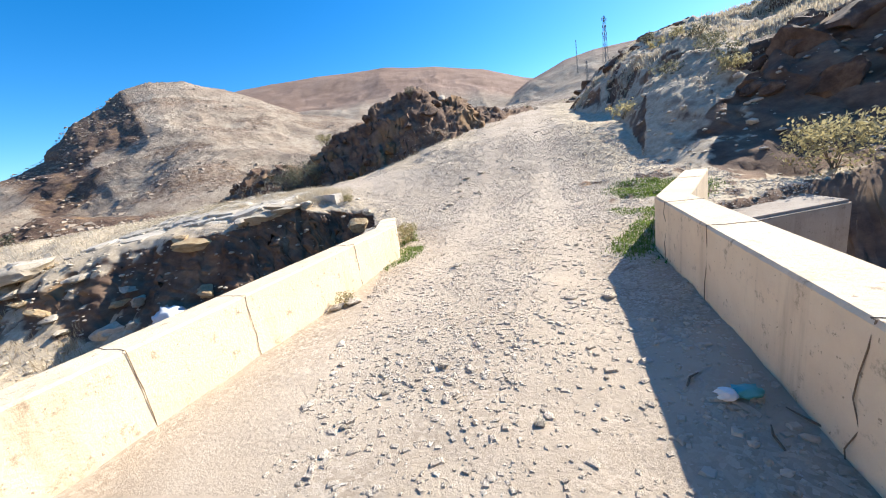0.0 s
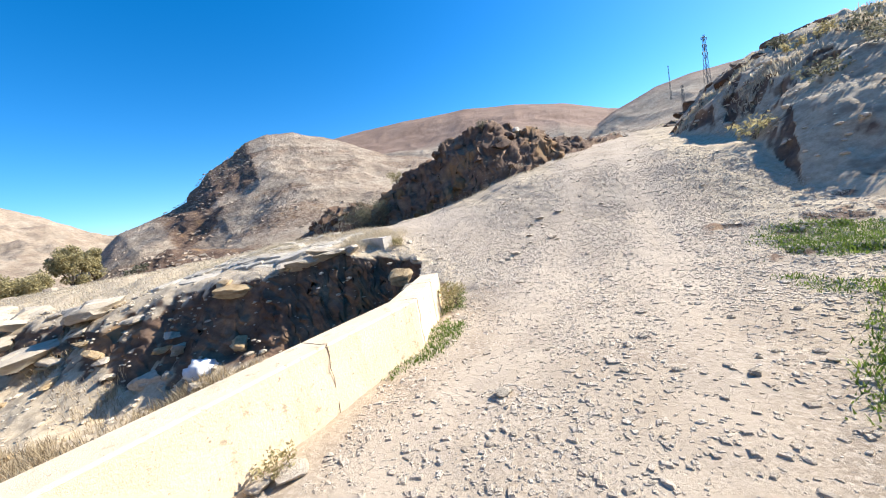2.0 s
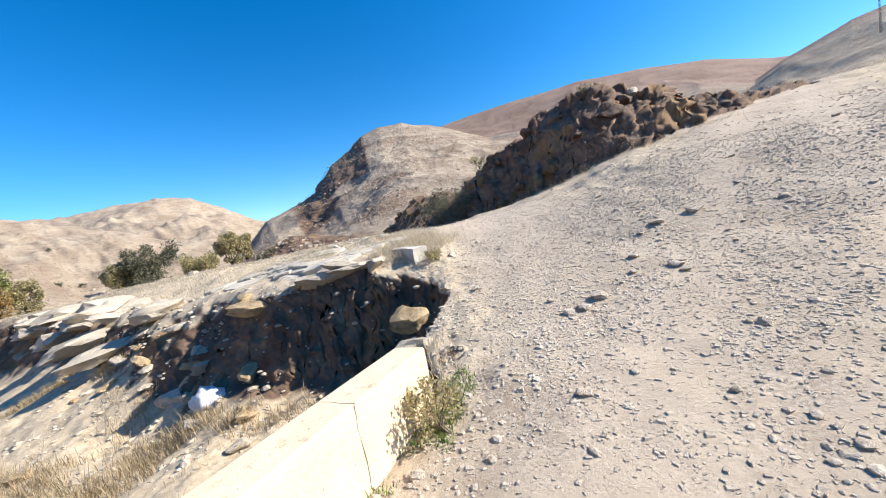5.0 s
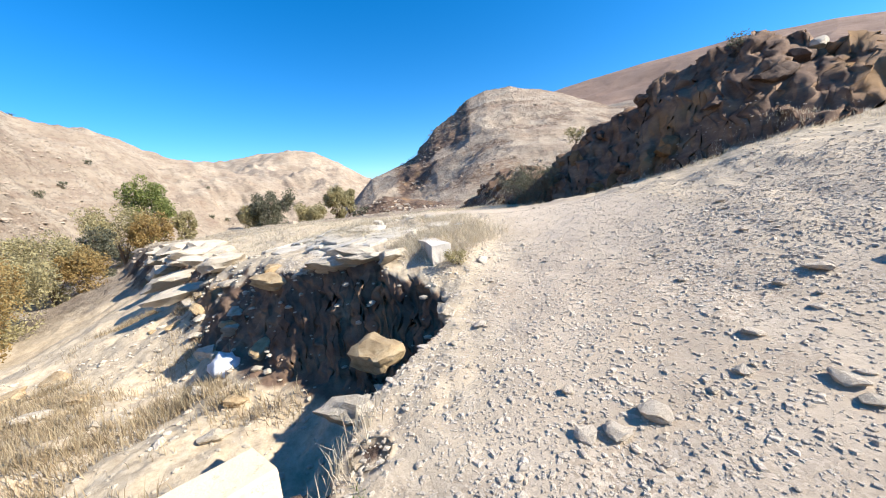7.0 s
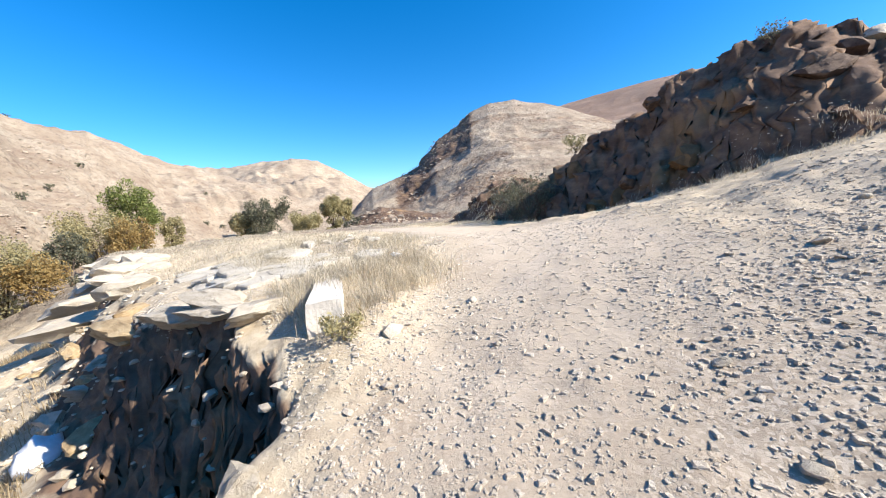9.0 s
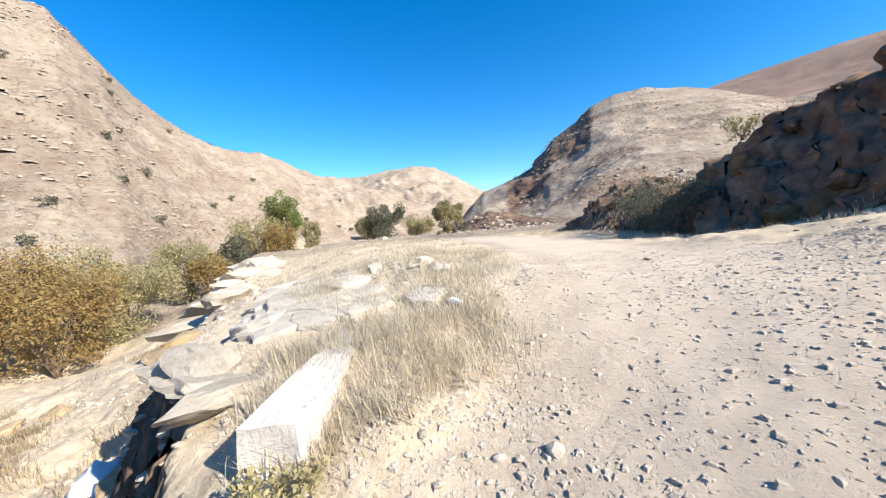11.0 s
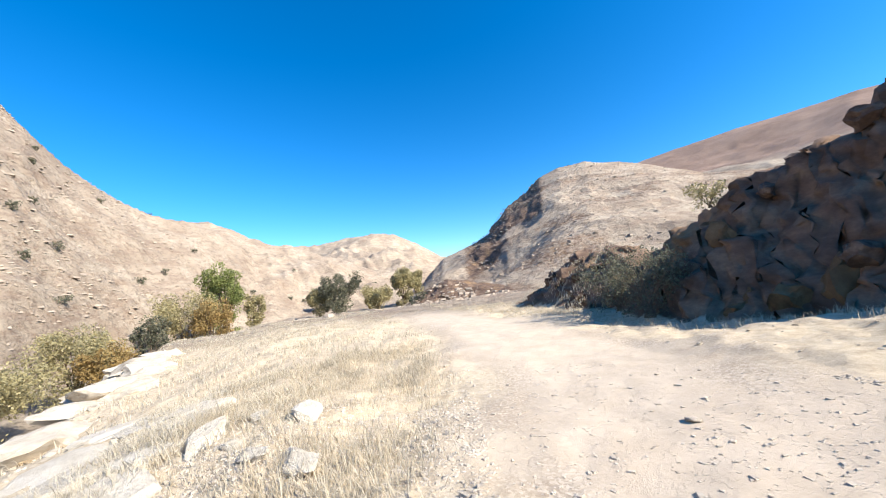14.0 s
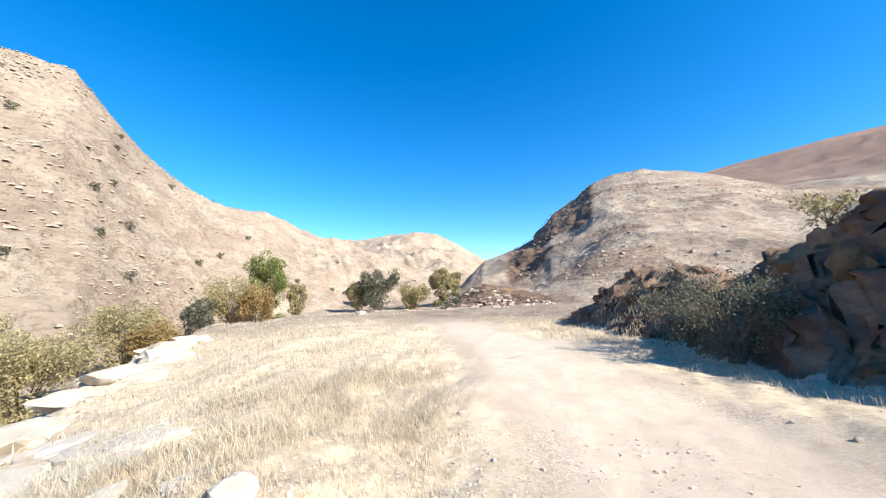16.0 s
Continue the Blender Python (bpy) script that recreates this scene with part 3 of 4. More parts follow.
for x, y, z, s, mat, st in ((-2.62, 9.85, 0.2, 0.31, "ochre_stone", (1.15, 0.9, 1.0)), (-2.2, 9.2, 0.0, 0.27, "pale_stone", (1.3, 0.9, 0.9)), (-5.95, 11.0, 0.74, 0.48, "pale_stone", (1.35, 0.85, 0.55)),
                            (-5.3, 11.3, 0.86, 0.45, "pale_stone", (1.3, 0.9, 0.4)), (-7.85, 10.45, 0.3, 0.5, "ochre_stone", (1.35, 0.8, 0.6))):
    set_rock("boulder", BIG[mat][1], x, y, s, "large sunlit %s boulder jutting from the bank" % ("ochre" if mat[0] == "o" else "pale cream"), "boulder", 0.25, 30, 8, st, "", z)


# flat limestone slabs along the valley edge
def slab_mesh(seed):
    """An irregular flagstone: a rounded, roughened polygon with broken sides."""
    rng = np.random.default_rng(seed)
    sides = int(rng.integers(6, 10))
    ang = np.sort(np.linspace(0, 2 * math.pi, sides, endpoint=False) + rng.uniform(-0.25, 0.25, sides))
    out = rng.uniform(0.72, 1.12, sides)
    fine = np.linspace(0, 2 * math.pi, 36, endpoint=False)
    px, py = out * np.cos(ang), out * np.sin(ang)
    ring = np.stack([np.interp(fine, np.append(ang, ang[0] + 2 * math.pi), np.append(px, px[0]), period=2 * math.pi), np.interp(fine, np.append(ang, ang[0] + 2 * math.pi), np.append(py, py[0]), period=2 * math.pi)], -1)
    rows = []
    for k, h in ((1.02, -1.0), (1.04, -0.3), (1.0, 0.0), (0.94, 0.08), (0.6, 0.12), (0.3, 0.13)):
        r = ring * k
        jut = 0.035 * fbm(r[:, 0] * 4 + seed, r[:, 1] * 4, h * 3, 3)
        rows.append(np.column_stack([r[:, 0] * (1 + jut), r[:, 1] * (1 + jut), np.full(36, h) + 0.05 * fbm(r[:, 0] * 3, r[:, 1] * 3, seed, 3)]))
    v = np.vstack(rows + [np.array([[0, 0, 0.13]])])
    f = [(a * 36 + b, a * 36 + (b + 1) % 36, a * 36 + 36 + (b + 1) % 36, a * 36 + 36 + b) for a in range(5) for b in range(36)]
    f += [(180 + b, 180 + (b + 1) % 36, 216) for b in range(36)]
    return mesh_of("slab", v, f, LIME)


SLABS = [slab_mesh(300 + k) for k in range(7)]


def set_slab(x, y, size, thick, label, group, turn, up=0.05):
    ob = new("limestone_slab", random.choice(SLABS))
    e = 0.4
    gx_, gy_ = (ground_z(x + e, y) - ground_z(x - e, y)) / (2 * e), (ground_z(x, y + e) - ground_z(x, y - e)) / (2 * e)
    n = Vector((-gx_ + random.uniform(-0.06, 0.06), -0.9 * gy_ + random.uniform(-0.06, 0.06), 1)).normalized()
    ob.matrix_basis = Matrix.Translation((x, y, ground_z(x, y) + up)) @ n.to_track_quat("Z", "Y").to_matrix().to_4x4() @ Matrix.Rotation(turn, 4, "Z") @ Matrix.Diagonal((size * 1.25, size * 0.9, thick, 1))
    return tagged(ob, label, "slab", group)


for n in range(90):
    x = -5.9 - 6.4 * (n // 5) / 17 + random.uniform(-0.25, 0.25)
    y = float(edge(np.array([x]))[0]) + 1.3 + 0.3 * (n % 5) + random.uniform(-0.15, 0.15)
    set_slab(x, y, random.uniform(0.2, 0.48), random.uniform(0.09, 0.2), "pale weathered limestone slab set in dry grass", "slabs on the valley edge", random.uniform(-0.6, 0.6), random.uniform(0.0, 0.05))
for n in range(22):
    x = random.uniform(-18, -9.4)
    y = float(edge(np.array([x]))[0]) - random.uniform(0.1, 2.2)
    set_rock("boulder", random.choice(BIG["pale_stone" if random.random() < 0.7 else "ochre_stone"]), x, y, random.uniform(0.14, 0.42),
             "pale broken limestone on the grassy bank", "boulder", 0.4, None, 14, (1.4, 0.9, 0.6), "rocks on the bank")
for n in range(26):
    x, y = random.uniform(-30, -14), random.uniform(9.2, 11.3)
    set_rock("boulder", random.choice(BIG["pale_stone"]), x, y, random.uniform(0.4, 1.1), "pale bleached boulder on the valley slope", "boulder", 0.4, None, 12, (1.5, 0.9, 0.55), "slabs on the valley edge")
for n in range(16):
    x = random.uniform(-15, -5)
    y = random.uniform(5.0, 10.5) if x < -9 else random.uniform(4.5, 8.6)
    set_rock("boulder", random.choice(BIG["pale_stone" if random.random() < 0.6 else "ochre_stone"]), x, y, random.uniform(0.12, 0.4), "pale broken rock in the gully", "boulder", 0.3, None, 20, (1.3, 0.9, 0.7), "rocks in the gully")
# white stones in the grass beside the track
BLOCKS = [rock_mesh("boulder", LIME, 140 + k, 0.9, 3, 20, 0.1, True) for k in range(4)]
for x, y, s, st in ((-8.15, 14.66, 0.26, (1.3, 0.8, 0.85)), (-6.85, 14.36, 0.22, (1.35, 0.8, 0.75)), (-8.3, 13.65, 0.32, (1.8, 0.7, 0.5)), (-7.8, 13.9, 0.15, (1, 1, 0.7)), (-7.25, 14.05, 0.16, (1.3, 0.9, 0.7)),
                    (-8.6, 14.2, 0.14, (1.3, 1, 0.6)), (-9.6, 13.3, 0.3, (1.4, 1, 0.5)), (-10.6, 13.2, 0.28, (1.3, 1, 0.6)), (-6.1, 13.15, 0.2, (1.7, 0.7, 0.6))):
    set_rock("boulder", random.choice(BLOCKS), x, y, s, "white stone in dry grass beside the track", "stone", 0.3, random.uniform(-30, 10), 6, (st[0], st[1], st[2] * 0.75), "white stones by the track")
for x, y, size in ((-7.8, 12.2, 0.62), (-7.75, 12.95, 0.42), (-6.9, 11.75, 0.6), (-6.35, 12.5, 0.36), (-9.0, 12.3, 0.55), (-10.9, 11.9, 0.7), (-8.8, 13.0, 0.35), (-12.4, 12.0, 0.6)):
    set_slab(x, y, size, 0.16, "broad pale limestone slab lying flush with the ground", "slabs on the valley edge", random.uniform(-0.5, 0.5), 0.07)
# fallen length of old parapet, half buried
bm = bmesh.new()
bmesh.ops.create_cube(bm, size=1.0)
bmesh.ops.scale(bm, vec=(2.38, 0.34, 0.5), verts=bm.verts)
bmesh.ops.subdivide_edges(bm, edges=bm.edges[:], cuts=6, use_grid_fill=True)
for v in bm.verts:
    v.co += Vector((0.05 * noise.noise(v.co * 3), 0.03 * noise.noise(v.co * 3 + Vector((9, 0, 0))), 0.03 * noise.noise(v.co * 4)))
beam = new("concrete_beam", bm_mesh("concrete_beam", bm, BARE))
beam.matrix_basis = pose(-4.79, 12.46, ground_z(-4.79, 12.46) - 0.22, 0, 0, 153)
tagged(beam, "pale broken concrete beam half buried in dry grass", "beam")

# loose stones lying singly on the road
for x, y, s in ((-0.02, 10.37, 0.12), (-0.17, 10.1, 0.09), (-0.33, 9.97, 0.08), (0.34, 11.1, 0.07), (0.86, 11.27, 0.1), (0.34, 11.65, 0.08), (0.95, 11.1, 0.07), (-0.62, 10.3, 0.06), (0.7, 13.0, 0.12), (1.3, 13.3, 0.13), (-1.35, 3.98, 0.11), (-1.5, 3.9, 0.09)):
    set_rock("stone", random.choice(ROCKS["grey_stone"]), x, y, s, "loose grey stone on the gravel road", "stone", 0.15, None, 10, (1.2, 1, 0.75), "loose stones on the road")
count = 0
while count < 240:
    x, y = random.uniform(-7, 5.5), random.uniform(0.5, 22)
    dr, dt = abs(float(along(np.array([x]), np.array([y]), ROAD)[0][0])), abs(float(along(np.array([x]), np.array([y]), TRACK)[0][0]))
    if float(along(np.array([x]), np.array([y]), LEFT_WALL)[0][0]) > -0.3 and y < 9 or float(along(np.array([x]), np.array([y]), RIGHT_WALL)[0][0]) < 0.2 and y < 6.5:
        continue
    if x < -1 and y < edge(np.array([x]))[0] + 0.5:
        continue
    if x < -1 and dt < 1.8 and random.random() < 0.95:
        continue
    if abs(dr - 0.9) < 0.35 and random.random() < 0.6:
        continue
    s = min(0.075, 0.022 + random.expovariate(1 / 0.014))
    set_rock("stone", random.choice(ROCKS[random.choice(("grey_stone", "grey_stone", "pale_stone"))]), x, y, s, "small loose stone on the gravel", "stone", 0.2, None, 15, (1.2, 1, 0.8), "loose stones on the road")
    count += 1


# gravel: uncounted small stones
def scatter(count, seed, box, keep):
    rng = np.random.default_rng(seed)
    x = rng.uniform(box[0], box[1], count)
    y = rng.uniform(box[2], box[3], count)
    k = rng.random(count) < keep(x, y)
    return x[k], y[k], rng


def on_bridge_or_beyond(x, y):
    lw, rw = along(x, y, LEFT_WALL)[0], along(x, y, RIGHT_WALL)[0]
    off = ((y < 8.4) & (lw > -0.02)) | ((y < 6.4) & (rw < 0.02))
    return np.where(off | ((x < -1.2) & (y < edge(x) + 0.1)), 0.0, 1.0)


def gravel_mesh(name, x, y, rng, lo, hi, mat, small=False):
    z = lay(x, y)[0]
    bm = bmesh.new()
    bmesh.ops.create_icosphere(bm, subdivisions=1, radius=1.0)
    if small:
        bm.clear()
        low = [bm.verts.new(c) for c in ((-1, -0.8, -0.6), (1, -0.7, -0.6), (0.85, 0.8, -0.6), (-0.9, 0.75, -0.6))]
        high = [bm.verts.new(c) for c in ((-0.7, -0.5, 0.5), (0.65, -0.5, 0.45), (0.55, 0.5, 0.6), (-0.6, 0.5, 0.55))]
        for k in range(4):
            bm.faces.new((low[k], low[(k + 1) % 4], high[(k + 1) % 4], high[k]))
        bm.faces.new(high)
        bmesh.ops.triangulate(bm, faces=bm.faces[:])
        bm.verts.index_update()
    base = np.array([v.co for v in bm.verts])
    tri = np.array([[v.index for v in f.verts] for f in bm.faces])
    bm.free()
    n = len(x)
    s = np.minimum(lo + rng.exponential((hi - lo) / 3, n), hi * 1.5)
    a = rng.uniform(0, 6.28, n)
    sc = np.stack([s * rng.uniform(0.9, 1.4, n), s * rng.uniform(0.75, 1.1, n), s * rng.uniform(0.35, 0.65, n)], -1)
    p = base[None] * rng.uniform(0.7, 1.15, (n, len(base), 1)) * sc[:, None, :]
    c, q = np.cos(a)[:, None], np.sin(a)[:, None]
    out = np.stack([p[..., 0] * c - p[..., 1] * q + x[:, None], p[..., 0] * q + p[..., 1] * c + y[:, None], p[..., 2] + (z + s * 0.13)[:, None]], -1)
    faces = (tri[None] + (np.arange(n) * len(base))[:, None, None]).reshape(-1, 3)
    return mesh_of(name, out.reshape(-1, 3), faces, mat)


def gravel_keep(x, y):
    dr, dt = np.abs(along(x, y, ROAD)[0]), np.abs(along(x, y, TRACK)[0])
    p = 0.45 + 0.55 * sstep(0.1, 0.6, fbm(x * 0.7, y * 0.7, 8.0, 3) + 0.35)
    p = p * (1 - 0.5 * sstep(0.45, 0.2, np.abs(dr - 0.95)))
    p = np.where((dt < 1.7) & (x < -1.0), p * np.interp(x, [-6, -4.5, -2.5, -1], [0.07, 0.15, 0.55, 0.9]), p)
    return p * on_bridge_or_beyond(x, y) * np.where(x < -8, 0.4, 1) * np.where((y > 16) & (x > -3), 0.6, 1)


x, y, rng = scatter(300000, 11, (-9, 7, -0.5, 19), gravel_keep)
tagged(new("gravel", gravel_mesh("gravel", x, y, rng, 0.006, 0.024, GREY, True)), "grey-beige loose gravel scattered over the road", "gravel", kind="stuff")
def windrow_keep(x, y):
    dr, dt = np.abs(along(x, y, ROAD)[0]), np.abs(along(x, y, TRACK)[0])
    p = np.maximum(sstep(0.55, 0.15, dr), 0.7 * sstep(0.5, 0.15, np.abs(dr - 1.9))) * sstep(-0.35, 0.3, fbm(x * 1.1, y * 0.8, 21.0, 3))
    return np.where((dt < 1.5) & (x < -1.0), 0.0, np.maximum(0.6 * p, 0.07)) * on_bridge_or_beyond(x, y)


x, y, rng = scatter(32000, 13, (-4, 7, 0.5, 24), windrow_keep)
tagged(new("coarse_gravel", gravel_mesh("coarse_gravel", x, y, rng, 0.014, 0.042, GREY)), "coarse broken stones heaped between the wheel ruts", "gravel", kind="stuff")
x, y, rng = scatter(2600, 12, (-12, 12, 8, 45), lambda x, y: on_bridge_or_beyond(x, y) * np.where(np.abs(along(x, y, TRACK)[0]) < 1.8, 0.03, 0.8) * np.where(along(x, y, CREST)[0] > -3.4, 0, 1))
tagged(new("rubble", gravel_mesh("rubble", x, y, rng, 0.014, 0.045, GREY)), "scattered stones on the slope above the track", "rubble", kind="stuff")
x, y, rng = scatter(2600, 14, (-16, -2.2, 4, 13.5), lambda x, y: np.where(y < edge(x) + 0.3, 0.8, 0.1) * np.where((along(x, y, LEFT_WALL)[0] > 0.6) | (y > 8.5), 1, 0))
tagged(new("scree", gravel_mesh("scree", x, y, rng, 0.02, 0.09, PALE)), "pale scree and broken stones in the gully", "scree", kind="stuff")
x, y, rng = scatter(5000, 15, (5, 42, 6, 44), lambda x, y: np.where((lay(x, y)[0] > meadow(x, y) + 0.2), 0.9, 0.0))
tagged(new("hill_rubble", gravel_mesh("hill_rubble", x, y, rng, 0.03, 0.15, GREY)), "scattered stones over the eastern hillside", "rubble", kind="stuff")


SLOPE = material("slope_stone", stone_look((0.30, 0.23, 0.175), (0.40, 0.325, 0.25), (0.50, 0.42, 0.335), 1.0), 0.95)
x, y, rng = scatter(26000, 16, (-125, -36, -55, 45), lambda x, y: np.where(lay(x, y)[0] > -1.0, 0.2 + 0.4 * sstep(0.0, 0.5, fbm(x * 0.06, y * 0.06, 9.0, 3)), 0))
tagged(new("slope_rocks", gravel_mesh("slope_rocks", x, y, rng, 0.10, 0.42, SLOPE, True)), "brown rocks strewn over the bare valley side", "rubble", kind="stuff")
x, y, rng = scatter(14000, 17, (-140, -20, 50, 165), lambda x, y: 0.15 + 0.5 * sstep(0.0, 0.5, fbm(x * 0.05, y * 0.05, lay(x, y)[0] * 0.3, 3)))
tagged(new("slope_rocks", gravel_mesh("slope_rocks", x, y, rng, 0.10, 0.42, SLOPE, True)), "brown rocks and tussocks strewn over the domed hill", "rubble", kind="stuff")


# ---------------------------------------------------------------- crags on the outcrop
outcrop = tagged(new("rock_outcrop"), "dark brown craggy rock outcrop with ochre faces", "rock outcrop")
random.seed(9)
for n in range(22):
    t = random.random() * (len(CREST) - 1.01)
    p, q, f = CREST[int(t)], CREST[int(t) + 1], t % 1
    x, y = p[0] + (q[0] - p[0]) * f + random.gauss(0, 0.4), p[1] + (q[1] - p[1]) * f + random.uniform(-2.9, 0.4)
    s = random.uniform(0.25, 0.6)
    ob = part("boulder", random.choice(BIG["dark_stone"]), outcrop)
    ob.matrix_basis = pose(x, y, ground_z(x, y) - 0.62 * s, random.uniform(-25, 25), random.uniform(-25, 25), random.uniform(0, 360)) @ Matrix.Diagonal((s * 1.3, s, s * 1.1, 1))
for x, y, dz, s, mat in ((0.45, 26.9, 0.1, 0.5, "pale_stone"), (-7.9, 25.6, 0.2, 0.6, "umber_stone"), (-7.2, 24.7, -0.8, 0.9, "umber_stone"), (-5.4, 24.3, -0.6, 1.0, "umber_stone"),
                         (-6.4, 24.2, -0.2, 0.7, "umber_stone"), (-3.4, 24.0, 0.0, 0.8, "umber_stone")):
    ob = part("boulder", random.choice(BIG[mat]), outcrop, "pale sunlit rock face" if mat == "pale_stone" else "ochre rock face")
    ob.matrix_basis = pose(x, y, ground_z(x, y) + dz - (0.0 if mat == "pale_stone" else 0.25), 15, 10, random.uniform(0, 360)) @ Matrix.Diagonal((s * 0.75, s * 0.7, s, 1))
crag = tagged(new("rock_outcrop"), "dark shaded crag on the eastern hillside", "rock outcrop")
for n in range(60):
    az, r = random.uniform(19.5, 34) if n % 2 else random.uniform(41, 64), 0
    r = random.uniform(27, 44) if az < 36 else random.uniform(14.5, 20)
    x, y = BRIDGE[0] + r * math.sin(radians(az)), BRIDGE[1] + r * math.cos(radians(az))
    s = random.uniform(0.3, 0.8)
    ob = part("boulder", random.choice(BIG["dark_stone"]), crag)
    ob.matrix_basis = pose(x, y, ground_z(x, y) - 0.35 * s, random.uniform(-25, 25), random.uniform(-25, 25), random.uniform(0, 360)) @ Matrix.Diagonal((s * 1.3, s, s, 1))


# ---------------------------------------------------------------- grass
def blades(name, x, y, rng, per, height, spread, mat, width=0.008, lean=0.5):
    n = len(x) * per
    cx, cy = np.repeat(x, per) + rng.normal(0, spread, n), np.repeat(y, per) + rng.normal(0, spread, n)
    cz = lay(cx, cy)[0] - 0.02
    h = height * rng.uniform(0.35, 1.15, n) * np.repeat(rng.uniform(0.6, 1.2, len(x)), per)
    a = rng.uniform(0, 6.28, n)
    l = lean * h * rng.uniform(0.1, 1, n)
    w = width * rng.uniform(0.7, 1.4, n)
    px, py = -np.sin(a) * w, np.cos(a) * w
    mx, my = cx + np.cos(a) * l * 0.35, cy + np.sin(a) * l * 0.35
    tx, ty = cx + np.cos(a) * l, cy + np.sin(a) * l
    v = np.stack([np.stack([cx - px, cy - py, cz], -1), np.stack([cx + px, cy + py, cz], -1), np.stack([mx + px * 0.8, my + py * 0.8, cz + h * 0.6], -1), np.stack([mx - px * 0.8, my - py * 0.8, cz + h * 0.6], -1),
                  np.stack([tx, ty, cz + h], -1)], 1)
    b = np.arange(n)[:, None] * 5
    tri = np.concatenate([b + [0, 1, 2], b + [0, 2, 3], b + [3, 2, 4]], 0)
    return mesh_of(name, v.reshape(-1, 3), tri, mat)


def grass_keep(x, y):
    dr, dt = np.abs(along(x, y, ROAD)[0]), np.abs(along(x, y, TRACK)[0])
    p = 0.25 + 0.75 * sstep(-0.35, 0.35, fbm(x * 0.9, y * 0.9, 12.0, 3))
    p = p * sstep(1.9, 2.8, dt) * sstep(2.4, 3.4, dr)
    return p


def west(x, y):
    return grass_keep(x, y) * np.where((y > edge(x) + 1.5) & (y < 17 - 0.28 * (x + 4)) & (x < -3.2), 1, 0)


x, y, rng = scatter(9500, 21, (-13, -3.0, 11, 18.5), west)
tagged(new("dry_grass", blades("dry_grass", x, y, rng, 14, 0.17, 0.15, STRAW, 0.003, 1.4)), "bleached dry grass on the verge", "grass", kind="stuff")
x, y, rng = scatter(1500, 29, (-9.5, -3.6, 11.8, 14.6), lambda x, y: sstep(1.5, 2.0, np.abs(along(x, y, TRACK)[0])) * np.where((y > edge(x) + 1.7) | (x > -5.3) & (y > edge(x) + 0.1), 1, 0) * sstep(-0.35, 0.15, fbm(x * 0.9, y * 0.9, 2.0, 3)))
tagged(new("dry_grass", blades("dry_grass", x, y, rng, 22, 0.27, 0.09, STRAW, 0.0026, 1.5)), "tall bleached dry grass around the fallen beam", "grass", kind="stuff")
x, y, rng = scatter(9000, 22, (-42, -12, 9.5, 30), lambda x, y: grass_keep(x, y) * np.where(y > edge(x) - 0.5, 1, 0))
tagged(new("dry_grass", blades("dry_grass", x, y, rng, 9, 0.19, 0.2, STRAW, 0.007, 1.1)), "bleached dry grass on the spur", "grass", kind="stuff")
x, y, rng = scatter(3400, 23, (-20, 4, 20, 27), lambda x, y: np.where((along(x, y, CREST)[0] < -3.8) & (along(x, y, CREST)[0] > -5.2), 0.6, 0) * sstep(1.5, 2.3, np.abs(along(x, y, TRACK)[0])))
tagged(new("dry_grass", blades("dry_grass", x, y, rng, 14, 0.17, 0.13, STRAW, 0.0035, 1.2)), "dry grass along the foot of the outcrop", "grass", kind="stuff")
x, y, rng = scatter(7500, 24, (-18, -2.6, 0, 12), lambda x, y: np.where((y < edge(x) - 1.4) & (along(x, y, LEFT_WALL)[0] > 0.6), sstep(-0.2, 0.3, fbm(x * 0.5, y * 0.5, 15.0, 3)), 0))
tagged(new("dry_grass", blades("dry_grass", x, y, rng, 14, 0.30, 0.14, WEED, 0.006, 0.9)), "dry grass and weeds in the gully", "grass", kind="stuff")
x, y, rng = scatter(350, 25, (-2.9, -1.2, 8.0, 10.6), lambda x, y: np.where((y > edge(x) - 0.4) & (y < edge(x) + 0.3) & (x > -2.15), 0.5, 0))
tagged(new("dry_grass", blades("dry_grass", x, y, rng, 12, 0.26, 0.06, STRAW, 0.004, 0.8)), "dry grass tufts at the end of the parapet", "grass", kind="stuff")


def green_side(x, y):
    a = np.where((along(x, y, LEFT_WALL)[0] < -0.02) & (along(x, y, LEFT_WALL)[0] > -0.4 * sstep(4.8, 6.4, y) - 0.02) & (y > 5.2) & (y < 8.8), 0.55, 0)
    return a * sstep(-0.2, 0.3, fbm(x * 2, y * 2, 3.0, 2) + 0.2)


x, y, rng = scatter(12000, 26, (-1.6, 0, 4.4, 8.8), green_side)
tagged(new("green_weeds", blades("green_weeds", x, y, rng, 4, 0.07, 0.04, GREEN, 0.005, 1.1)), "low green weeds along the parapet foot", "grass", kind="stuff")


def green_east(x, y):
    rw = along(x, y, RIGHT_WALL)[0]
    a = np.where((rw > 0.02) & (rw < 0.55) & (y > 3.3) & (y < 7.5), sstep(3.3, 4.6, y), 0)
    b = sstep(1.0, 0.55, np.hypot((x - 5.0) / 1.3, (y - 8.6) / 1.5))
    c = sstep(1.0, 0.6, np.hypot((x - 3.9) / 0.8, (y - 7.0) / 1.4))
    return np.maximum(np.maximum(a, b), c * 0.7) * sstep(-0.3, 0.2, fbm(x * 1.3, y * 1.3, 5.0, 3) + 0.15)


